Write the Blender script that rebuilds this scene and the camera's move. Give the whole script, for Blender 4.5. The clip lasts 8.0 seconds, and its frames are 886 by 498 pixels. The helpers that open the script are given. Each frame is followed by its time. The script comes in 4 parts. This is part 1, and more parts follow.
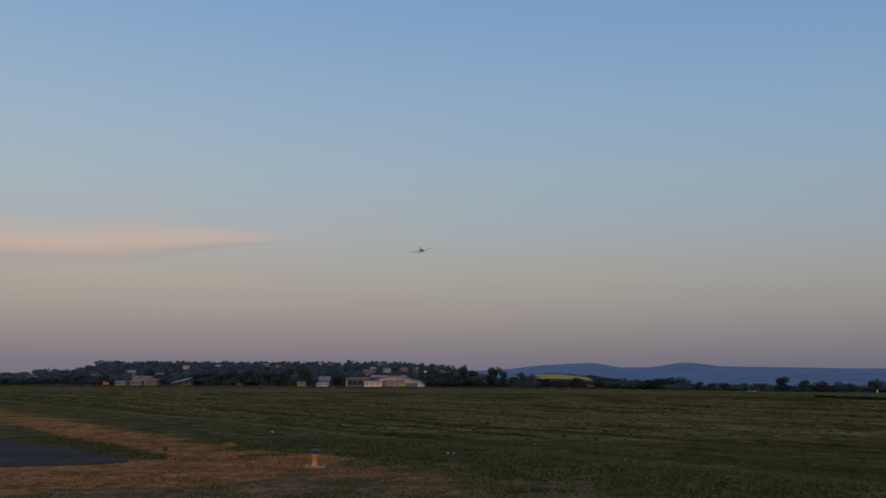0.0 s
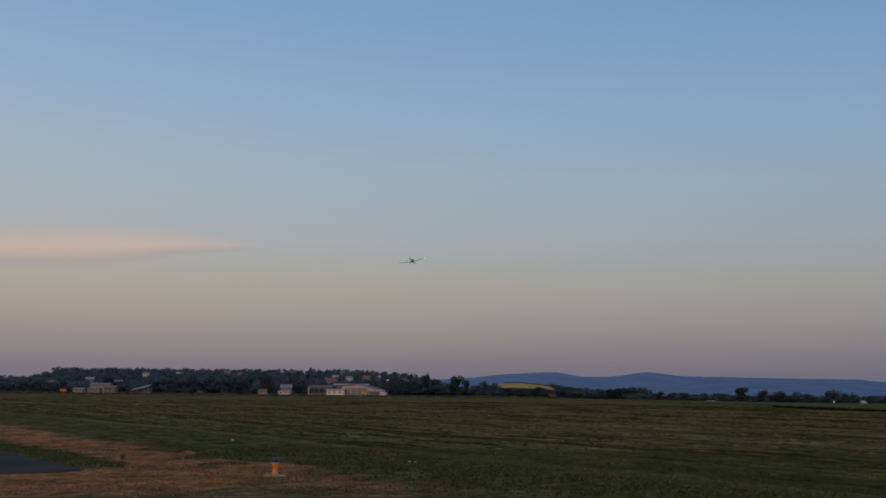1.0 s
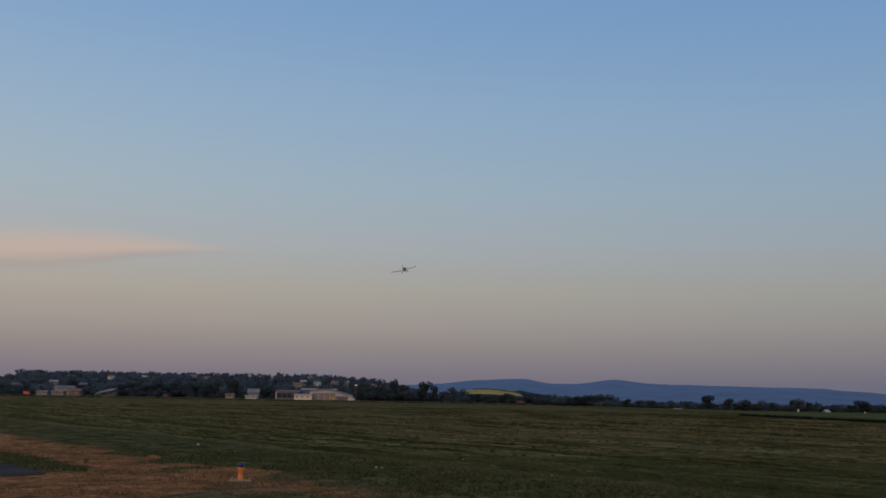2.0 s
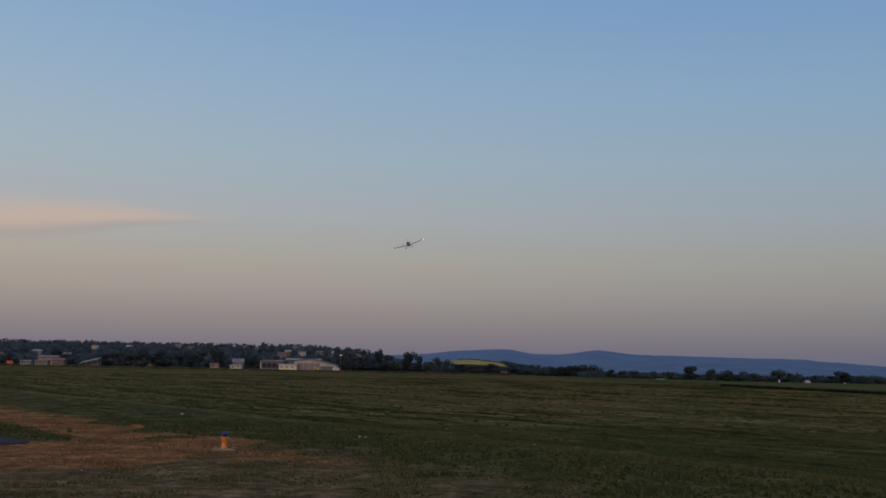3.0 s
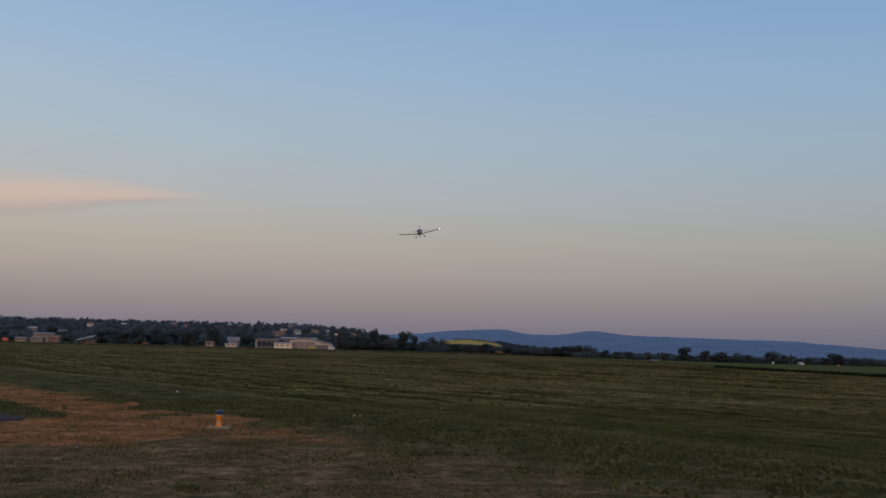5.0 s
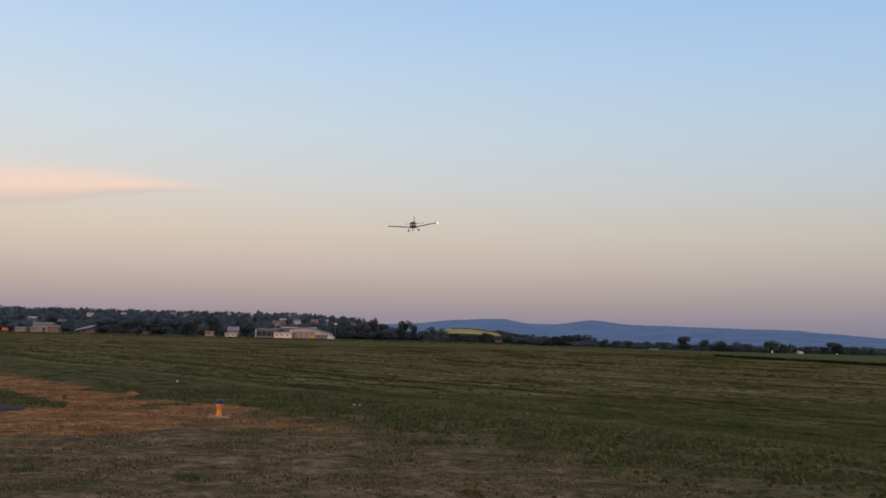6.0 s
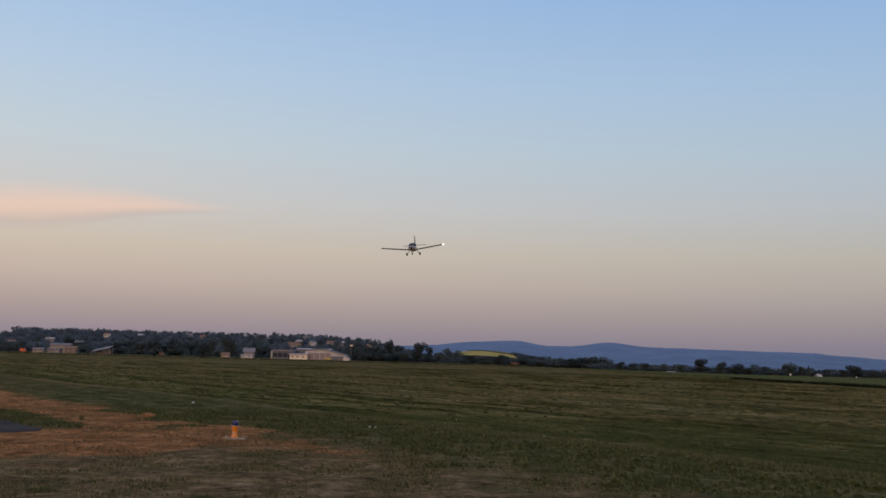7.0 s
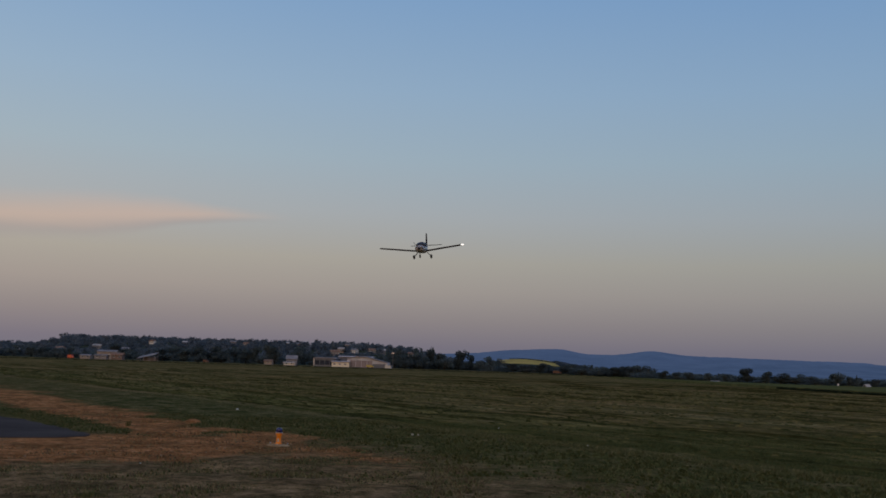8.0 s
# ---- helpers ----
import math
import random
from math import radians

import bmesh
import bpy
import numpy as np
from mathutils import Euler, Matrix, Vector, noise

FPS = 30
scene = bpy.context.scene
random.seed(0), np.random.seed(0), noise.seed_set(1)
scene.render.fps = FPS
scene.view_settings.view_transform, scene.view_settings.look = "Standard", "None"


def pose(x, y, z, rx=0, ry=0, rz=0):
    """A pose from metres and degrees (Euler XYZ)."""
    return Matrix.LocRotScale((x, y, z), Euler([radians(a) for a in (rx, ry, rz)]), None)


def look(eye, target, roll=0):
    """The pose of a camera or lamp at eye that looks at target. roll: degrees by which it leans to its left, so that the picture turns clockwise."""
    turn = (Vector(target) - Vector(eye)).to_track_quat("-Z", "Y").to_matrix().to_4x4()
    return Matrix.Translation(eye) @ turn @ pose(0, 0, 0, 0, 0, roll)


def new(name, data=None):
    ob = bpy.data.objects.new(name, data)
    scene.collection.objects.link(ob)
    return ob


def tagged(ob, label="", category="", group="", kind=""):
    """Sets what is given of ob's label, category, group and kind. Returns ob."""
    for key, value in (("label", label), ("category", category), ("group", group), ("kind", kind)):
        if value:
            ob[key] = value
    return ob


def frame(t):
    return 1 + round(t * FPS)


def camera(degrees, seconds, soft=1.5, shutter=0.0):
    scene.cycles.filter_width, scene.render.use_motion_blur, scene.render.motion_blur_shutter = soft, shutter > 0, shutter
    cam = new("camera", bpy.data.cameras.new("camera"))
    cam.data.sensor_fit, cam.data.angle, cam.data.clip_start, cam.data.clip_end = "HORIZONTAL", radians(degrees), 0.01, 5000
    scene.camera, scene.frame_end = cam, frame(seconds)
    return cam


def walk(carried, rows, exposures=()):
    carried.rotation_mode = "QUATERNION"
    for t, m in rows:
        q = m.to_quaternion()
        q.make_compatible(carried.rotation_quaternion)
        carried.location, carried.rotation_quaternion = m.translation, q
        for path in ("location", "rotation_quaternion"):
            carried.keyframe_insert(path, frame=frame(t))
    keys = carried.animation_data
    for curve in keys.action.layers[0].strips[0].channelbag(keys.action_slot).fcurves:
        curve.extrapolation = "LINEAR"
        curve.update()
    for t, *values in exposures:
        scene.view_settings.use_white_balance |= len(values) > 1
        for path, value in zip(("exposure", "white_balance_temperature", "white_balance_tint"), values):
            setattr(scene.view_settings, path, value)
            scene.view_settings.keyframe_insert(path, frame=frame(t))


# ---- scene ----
# ---- camera: held by hand at eye height beside a grass airfield, turning with the aeroplane ----
cam = camera(48.0, 8.0, soft=1.65)
EYE = (0.0, 0.0, 1.65)
# seconds, sideways sway of the hand-held camera in metres
SWAY = [(0, -0.032), (0.5, -0.038), (1, -0.022), (1.7, -0.016), (2.8, 0.014), (3.5, 0.02), (4.5, 0.018), (5.2, 0.024), (6.5, 0.018), (7, 0.018), (7.5, -0.006), (8, -0.012)]
# seconds, tilt, lean, turn in degrees
LOOKS = [
    (0, 97.75, -0.25, 4.69),
    (0.5, 97.70, -0.59, 3.42),
    (1, 98.25, -0.52, 2.55),
    (1.5, 98.77, -0.75, 1.62),
    (1.7, 98.83, -0.88, 1.21),
    (2.8, 97.10, -0.99, 0.03),
    (3, 96.93, -1.07, -0.14),
    (3.5, 97.02, -1.43, -0.31),
    (4, 96.96, -1.42, -0.35),
    (4.5, 96.42, -1.23, -0.10),
    (5, 95.78, -1.43, -0.42),
    (5.2, 95.60, -1.41, -0.75),
    (6.3, 95.14, -1.39, -0.26),
    (6.5, 95.38, -1.43, -0.13),
    (7, 96.40, -1.51, 0.45),
    (7.5, 96.97, -1.75, 1.54),
    (8, 96.79, -1.77, 2.82),
]
# seconds, stops, kelvin, tint: the exposure opens for a moment as the aeroplane comes near
EXPOSURES = [(0.0, -0.02, 6500, 10), (3.5, -0.02, 6550, 10), (4.5, -0.03, 6600, 10), (5.0, 0.15, 6680, 11), (5.2, 0.22, 6700, 11), (6.3, 0.75, 7250, 15), (6.5, 0.75, 7250, 15), (7.0, 0.48, 7080, 15), (7.5, 0.07, 6700, 11), (8.0, -0.04, 6550, 10)]
walk(cam, [(t, pose(EYE[0] + float(np.interp(t, *zip(*SWAY))), EYE[1], EYE[2], a, b, c)) for t, a, b, c in LOOKS], EXPOSURES)


# ---- sky and sun ----
def lin(r, g, b):
    """Linear colour from 0..255 display values."""
    f = lambda v: v / 12.92 if v <= 0.04045 else ((v + 0.055) / 1.055) ** 2.4
    return (f(r / 255), f(g / 255), f(b / 255), 1.0)


def make_world():
    world = bpy.data.worlds.new("dusk_sky")
    scene.world = world
    world.use_nodes = True
    nt = world.node_tree
    nt.nodes.clear()
    N, L = nt.nodes.new, nt.links.new
    out = N("ShaderNodeOutputWorld")
    sky = N("ShaderNodeTexSky")
    sky.sky_type, sky.sun_disc = "NISHITA", False
    sky.sun_elevation, sky.sun_rotation = radians(2.0), radians(200)
    b_sky = N("ShaderNodeBackground")
    b_sky.inputs["Strength"].default_value = 0.01
    L(sky.outputs[0], b_sky.inputs["Color"])
    co = N("ShaderNodeTexCoord")
    sep = N("ShaderNodeSeparateXYZ")
    L(co.outputs["Generated"], sep.inputs[0])
    # dusk gradient over the height above the horizon (sine of elevation)
    ramp = N("ShaderNodeValToRGB")
    stops = [(0.0, (110, 111, 127)), (0.02, (119, 116, 130)), (0.045, (138, 132, 136)), (0.075, (157, 150, 147)), (0.105, (166, 162, 155)),
             (0.15, (165, 171, 176)), (0.205, (157, 176, 190)), (0.27, (146, 173, 199)), (0.37, (125, 161, 201)), (0.6, (94, 136, 188)), (1.0, (72, 112, 172))]
    while len(ramp.color_ramp.elements) < len(stops):
        ramp.color_ramp.elements.new(0.5)
    for e, (p, c) in zip(ramp.color_ramp.elements, stops):
        e.position, e.color = p, lin(*c)
    L(sep.outputs["Z"], ramp.inputs[0])
    # towards the sunset the sky is brighter and warmer
    warm = N("ShaderNodeValToRGB")
    for e, (p, c) in zip([warm.color_ramp.elements[0], warm.color_ramp.elements[1], warm.color_ramp.elements.new(0.25)],
                         [(0.0, (232, 164, 112)), (1.0, (84, 124, 178)), (0.25, (196, 174, 158))]):
        e.position, e.color = p, lin(*c)
    L(sep.outputs["Z"], warm.inputs[0])
    side = N("ShaderNodeMapRange")
    side.inputs["From Min"].default_value, side.inputs["From Max"].default_value = -0.1, -0.9
    L(sep.outputs["Y"], side.inputs["Value"])
    mix = N("ShaderNodeMix")
    mix.data_type = "RGBA"
    L(side.outputs[0], mix.inputs[0])
    # a little deeper blue to the north
    tint = N("ShaderNodeMapRange")
    tint.inputs["From Min"].default_value, tint.inputs["From Max"].default_value = -0.45, 0.45
    tint.inputs["To Min"].default_value, tint.inputs["To Max"].default_value = 0.0, 1.0
    L(sep.outputs["X"], tint.inputs["Value"])
    hue = N("ShaderNodeMix")
    hue.data_type = "RGBA"
    hue.inputs[6].default_value, hue.inputs[7].default_value = (1.05, 1.01, 0.98, 1), (0.77, 0.835, 0.9, 1)
    L(tint.outputs[0], hue.inputs[0])
    mul = N("ShaderNodeMix")
    mul.data_type, mul.blend_type = "RGBA", "MULTIPLY"
    mul.inputs[0].default_value = 1.0
    L(ramp.outputs[0], mul.inputs[6])
    L(hue.outputs[2], mul.inputs[7])
    L(mul.outputs[2], mix.inputs[6])
    L(warm.outputs[0], mix.inputs[7])
    b_dusk = N("ShaderNodeBackground")
    L(mix.outputs[2], b_dusk.inputs["Color"])
    b_dusk.inputs["Strength"].default_value = 1.0
    add = N("ShaderNodeAddShader")
    L(b_sky.outputs[0], add.inputs[0])
    L(b_dusk.outputs[0], add.inputs[1])
    L(add.outputs[0], out.inputs[0])


make_world()
sun_data = bpy.data.lights.new("sun", "SUN")
sun_data.energy, sun_data.angle, sun_data.color = 0.18, radians(14), (1.0, 0.72, 0.48)
sun = new("sun", sun_data)
sun.matrix_basis = look((-60, -160, 20), (0, 0, 0))


# ---- materials ----
def material(name, dark, light, rough=0.8, scale=4.0, fine=0.0, metal=0.0, bump=0.0, alpha=1.0, random_tint=0.0, emit=None, power=1.0, detail=5.0):
    """Two-tone noise at one scale, a finer grain over it, bump and a tint by object."""
    m = bpy.data.materials.new(name)
    m.use_nodes = True
    nt = m.node_tree
    N, L = nt.nodes.new, nt.links.new
    bsdf = nt.nodes["Principled BSDF"]
    co = N("ShaderNodeTexCoord")
    n1 = N("ShaderNodeTexNoise")
    n1.inputs["Scale"].default_value, n1.inputs["Detail"].default_value = scale, detail
    L(co.outputs["Object"], n1.inputs["Vector"])
    ramp = N("ShaderNodeValToRGB")
    ramp.color_ramp.elements[0].position, ramp.color_ramp.elements[1].position = 0.3, 0.7
    ramp.color_ramp.elements[0].color, ramp.color_ramp.elements[1].color = (*dark, 1), (*light, 1)
    L(n1.outputs[0], ramp.inputs[0])
    colour = ramp.outputs[0]
    n2 = N("ShaderNodeTexNoise")
    n2.inputs["Scale"].default_value, n2.inputs["Detail"].default_value = fine or scale * 9, 3.0
    L(co.outputs["Object"], n2.inputs["Vector"])
    g = N("ShaderNodeMapRange")
    g.inputs["To Min"].default_value, g.inputs["To Max"].default_value = 0.75, 1.25
    L(n2.outputs[0], g.inputs["Value"])
    mul = N("ShaderNodeMix")
    mul.data_type, mul.blend_type = "RGBA", "MULTIPLY"
    mul.inputs[0].default_value = 1.0
    L(colour, mul.inputs[6])
    L(g.outputs[0], mul.inputs[7])
    colour = mul.outputs[2]
    if random_tint:
        info = N("ShaderNodeObjectInfo")
        r = N("ShaderNodeMapRange")
        r.inputs["To Min"].default_value, r.inputs["To Max"].default_value = 1 - random_tint, 1 + random_tint
        L(info.outputs["Random"], r.inputs["Value"])
        mu = N("ShaderNodeMix")
        mu.data_type, mu.blend_type = "RGBA", "MULTIPLY"
        mu.inputs[0].default_value = 1.0
        L(colour, mu.inputs[6])
        L(r.outputs[0], mu.inputs[7])
        colour = mu.outputs[2]
    L(colour, bsdf.inputs["Base Color"])
    bsdf.inputs["Roughness"].default_value, bsdf.inputs["Metallic"].default_value = rough, metal
    bsdf.inputs["Alpha"].default_value = alpha
    if rough > 0.65:
        bsdf.inputs["Specular IOR Level"].default_value = 0.0
    if bump:
        b = N("ShaderNodeBump")
        b.inputs["Strength"].default_value = bump
        L(n2.outputs[0], b.inputs["Height"])
        L(b.outputs[0], bsdf.inputs["Normal"])
    if emit:
        bsdf.inputs["Emission Color"].default_value, bsdf.inputs["Emission Strength"].default_value = (*emit, 1), power
    return m


def leaf_material(name, dark, light):
    """Foliage: colour varies by leaf clump and by plant."""
    m = material(name, dark, light, 0.7, 0.35, 2.0, random_tint=0.3)
    nt = m.node_tree
    bsdf, out = nt.nodes["Principled BSDF"], nt.nodes["Material Output"]
    thin, mix = nt.nodes.new("ShaderNodeBsdfTranslucent"), nt.nodes.new("ShaderNodeMixShader")
    nt.links.new(bsdf.inputs["Base Color"].links[0].from_socket, thin.inputs["Color"])
    mix.inputs[0].default_value = 0.45
    nt.links.new(bsdf.outputs[0], mix.inputs[1])
    nt.links.new(thin.outputs[0], mix.inputs[2])
    nt.links.new(mix.outputs[0], out.inputs[0])
    return m


M = {
    "asphalt": material("asphalt", (0.056, 0.047, 0.044), (0.085, 0.072, 0.066), 0.85, 0.6, 30, bump=0.3),
    # distance haze put into the leaf colours: bluish, and paler for the farther woods
    "hazed_foliage": leaf_material("hazed_foliage", (0.072, 0.094, 0.095), (0.112, 0.138, 0.138)),
    "hazed_foliage_far": leaf_material("hazed_foliage_far", (0.104, 0.128, 0.152), (0.136, 0.163, 0.184)),
    # shade of the crop edge put into the leaf colour; the boundary hedge shares it
    "shade_weeds": leaf_material("shade_weeds", (0.026, 0.032, 0.016), (0.042, 0.05, 0.026)),
    "bark": material("bark", (0.04, 0.032, 0.026), (0.09, 0.075, 0.06), 0.9, 3, bump=0.4),
    "white_wall": material("white_wall", (0.5, 0.46, 0.42), (0.66, 0.61, 0.56), 0.8, 0.3, 3, random_tint=0.12),
    "beige_wall": material("beige_wall", (0.24, 0.2, 0.18), (0.34, 0.29, 0.26), 0.85, 0.3, 3, random_tint=0.12),
    "brick_wall": material("brick_wall", (0.16, 0.115, 0.1), (0.24, 0.17, 0.15), 0.9, 0.8, 6, random_tint=0.1),
    "grey_wall": material("grey_wall", (0.18, 0.165, 0.175), (0.26, 0.24, 0.25), 0.8, 0.4, 4),
    "metal_roof": material("metal_roof", (0.19, 0.18, 0.19), (0.28, 0.265, 0.27), 0.7, 0.2, 3, metal=0.2, random_tint=0.1),
    "tile_roof": material("tile_roof", (0.16, 0.1, 0.08), (0.26, 0.17, 0.13), 0.85, 0.8, 6, random_tint=0.2),
    "pale_roof": material("pale_roof", (0.3, 0.28, 0.27), (0.44, 0.41, 0.39), 0.7, 0.4, 5, random_tint=0.15),
    "dark_glass": material("dark_glass", (0.03, 0.036, 0.05), (0.05, 0.058, 0.08), 0.68, 1.0),
    "dark_door": material("dark_door", (0.09, 0.1, 0.13), (0.14, 0.15, 0.19), 0.5, 0.8, 6),
    "red_paint": material("red_paint", (0.5, 0.06, 0.02), (0.62, 0.1, 0.03), 0.4, 1.0),
    "orange_paint": material("orange_paint", (0.1, 0.048, 0.03), (0.15, 0.066, 0.04), 0.6, 1.0),
    "yellow_paint": material("yellow_paint", (0.45, 0.33, 0.06), (0.55, 0.42, 0.09), 0.4, 1.0),
    "white_paint": material("white_paint", (0.72, 0.72, 0.72), (0.82, 0.82, 0.8), 0.35, 1.0),
    "cream_paint": material("cream_paint", (0.7, 0.62, 0.51), (0.8, 0.73, 0.62), 0.7, 0.5, 4),
    "pale_metal": material("pale_metal", (0.38, 0.36, 0.38), (0.5, 0.47, 0.49), 0.7, 0.3, 3),
    "gable_metal": material("gable_metal", (0.42, 0.41, 0.45), (0.54, 0.53, 0.57), 0.7, 0.3, 3),
    "mauve_door": material("mauve_door", (0.23, 0.19, 0.2), (0.31, 0.26, 0.27), 0.7, 0.4, 4),
    "rubber": material("rubber", (0.012, 0.012, 0.013), (0.03, 0.03, 0.03), 0.85, 6),
    "steel": material("steel", (0.3, 0.3, 0.31), (0.45, 0.45, 0.46), 0.4, 4, metal=0.8),
    "marker_yellow": material("marker_yellow", (0.72, 0.2, 0.01), (0.85, 0.27, 0.012), 0.45, 8, 60),
    "marker_lens": material("marker_lens", (0.008, 0.008, 0.08), (0.012, 0.012, 0.12), 0.15, 5),
    "concrete": material("concrete", (0.24, 0.16, 0.09), (0.42, 0.3, 0.18), 0.9, 6, 60, bump=0.3),
    "plane_white": material("plane_white", (0.36, 0.33, 0.32), (0.46, 0.43, 0.41), 0.35, 0.8),
    "plane_grey": material("plane_grey", (0.045, 0.032, 0.03), (0.068, 0.048, 0.045), 0.7, 1.5),
    "plane_dark": material("plane_dark", (0.03, 0.025, 0.025), (0.05, 0.04, 0.04), 0.4, 1.5),
    "canopy": material("canopy", (0.02, 0.016, 0.015), (0.03, 0.025, 0.024), 0.5, 1.0),
    "blade_blur": material("blade_blur", (0.05, 0.05, 0.05), (0.08, 0.08, 0.08), 0.5, 2.0, alpha=0.22),
    "landing_light": material("landing_light", (0.9, 0.9, 0.9), (0.9, 0.9, 0.9), 0.2, 1.0, emit=(1.0, 0.92, 0.84), power=1.4),
    "lamp_glow": material("lamp_glow", (0.55, 0.42, 0.36), (0.6, 0.46, 0.4), 0.3, 1.0, emit=(1.0, 0.68, 0.5), power=0.22),
    "scrap": material("scrap", (0.36, 0.36, 0.33), (0.5, 0.5, 0.46), 0.5, 8),
    "rape_field": material("rape_field", (0.32, 0.23, 0.075), (0.48, 0.345, 0.11), 0.9, 0.008, 0.05),
    "bare_earth": material("bare_earth", (0.14, 0.075, 0.036), (0.36, 0.18, 0.085), 0.95, 4.0, 26, bump=0.6),
    "crop": material("crop", (0.07, 0.074, 0.028), (0.13, 0.122, 0.046), 0.9, 0.25, 3, bump=0.5),
    # aerial haze over both ridges put into blue base colours and a faint glow
    "hazy_fold": material("hazy_fold", (0.04, 0.064, 0.11), (0.078, 0.11, 0.162), 1.0, 0.009, 0.06, emit=(0.036, 0.056, 0.1), power=0.74),
    "hazy_hill": material("hazy_hill", (0.045, 0.07, 0.12), (0.075, 0.105, 0.16), 1.0, 0.006, 0.05, emit=(0.036, 0.056, 0.1), power=0.8),
}


# ---- helpers for meshes ----
def mesh_of(name, verts, faces, mats=(), smooth=False):
    me = bpy.data.meshes.new(name)
    me.from_pydata(verts, [], faces)
    for m in mats:
        me.materials.append(m)
    if smooth:
        me.shade_smooth()
    return me


def part(name, bm, mat, parent, label="", at=None, smooth=False):
    """Links a bmesh as one mesh object under a thing or a part."""
    me = bpy.data.meshes.new(name)
    bm.to_mesh(me)
    bm.free()
    me.materials.append(mat)
    if smooth:
        me.shade_smooth()
    ob = new(name, me)
    ob.parent = parent
    if at is not None:
        ob.matrix_basis = at
    if label:
        tagged(ob, label)
    return ob


def box(x0, x1, y0, y1, z0, z1, bevel=0.0, bm=None):
    bm = bm or bmesh.new()
    r = bmesh.ops.create_cube(bm, size=1.0, matrix=Matrix.Translation(((x0 + x1) / 2, (y0 + y1) / 2, (z0 + z1) / 2)) @ Matrix.Diagonal((x1 - x0, y1 - y0, z1 - z0, 1)))
    if bevel:
        edges = list({e for v in r["verts"] for e in v.link_edges})
        bmesh.ops.bevel(bm, geom=edges, offset=bevel, segments=2, affect="EDGES", profile=0.5)
    return bm


def lathe(profile, n=20, m=None, bm=None):
    """A turned body round z from (radius, height) pairs."""
    bm = bm or bmesh.new()
    rings = []
    for r, z in profile:
        ring = [bm.verts.new((r * math.cos(2 * math.pi * k / n), r * math.sin(2 * math.pi * k / n), z)) for k in range(n)]
        rings.append(ring)
    for a, b in zip(rings, rings[1:]):
        for k in range(n):
            bm.faces.new((a[k], a[(k + 1) % n], b[(k + 1) % n], b[k]))
    bm.faces.new(list(reversed(rings[0])))
    bm.faces.new(rings[-1])
    if m is not None:
        bmesh.ops.transform(bm, matrix=m, verts=bm.verts)
    return bm


def rod(a, b, r0, r1=None, n=10, bm=None):
    bm = bm or bmesh.new()
    a, b = Vector(a), Vector(b)
    m = Matrix.Translation((a + b) / 2) @ (b - a).to_track_quat("Z", "Y").to_matrix().to_4x4()
    bmesh.ops.create_cone(bm, cap_ends=True, segments=n, radius1=r0, radius2=r0 if r1 is None else r1, depth=(b - a).length, matrix=m)
    return bm


def loft(rings, bm=None, close=True):
    """Skin over rings of equal length."""
    bm = bm or bmesh.new()
    rows = [[bm.verts.new(p) for p in ring] for ring in rings]
    n = len(rows[0])
    for a, b in zip(rows, rows[1:]):
        for k in range(n):
            bm.faces.new((a[k], a[(k + 1) % n], b[(k + 1) % n], b[k]))
    if close:
        bm.faces.new(list(reversed(rows[0])))
        bm.faces.new(rows[-1])
    bmesh.ops.recalc_face_normals(bm, faces=bm.faces)
    return bm


# ---- the lie of the land ----
def smooth(a, b, v):
    t = min(1.0, max(0.0, (v - a) / (b - a)))
    return t * t * (3 - 2 * t)


def land(x, y):
    """Ground height: a flat airfield, a town hill beyond it and a dip to the east."""
    z = 0.0
    hill = smooth(760, 1300, y) * (1 - smooth(1300, 2600, y) * 0.6)
    z += 23.5 * hill * (1 - smooth(-150, 5, x)) * (0.32 + 0.2 * smooth(-0.52, -0.505, x / max(y, 1.0)) + 0.48 * smooth(-0.465, -0.436, x / max(y, 1.0)))
    z -= 1.6 * smooth(180, 420, y) * smooth(30, 110, x) * (1 - smooth(900, 1500, y))
    z += 26.0 * smooth(1500, 2300, y) * math.exp(-((x - 75) / 130) ** 2) * (1 - smooth(2300, 3200, y))
    if y > 700:
        z += 1.2 * noise.noise((x * 0.006, y * 0.006, 0.0)) * smooth(700, 1000, y)
    return z


def across(x, y):
    """Distance across the strips that run along the runway."""
    return 0.8 * x + 0.6 * y


def along(x, y):
    return 0.6 * x - 0.8 * y


def dryness(x, y):
    """0 green grass, 1 parched earth and straw."""
    s, u = across(x, y), along(x, y)
    w = 0.9 * noise.noise((x * 0.35, y * 0.35, 3.0)) + 0.45 * noise.noise((x * 1.3, y * 1.3, 7.0))
    strip = smooth(6.2, 7.8, s + 0.9 * w) * (1 - smooth(7.7, 11.4, s + 1.8 * w)) * (1 - smooth(-20.0, -12.8, u + 2.8 * w))
    near = (1 - smooth(6.8, 11.4, s + 1.8 * w)) * smooth(-23.5, -20.5, u + w) * (1 - smooth(-18.2, -13.8, u + 1.8 * w))
    d = min(1.0, max(strip, near))
    tufts = smooth(0.1, 0.55, noise.noise((x * 0.9, y * 0.9, 21.0)) + 0.5 * noise.noise((x * 2.9, y * 2.9, 23.0)))
    return d * (1 - 0.5 * tufts)


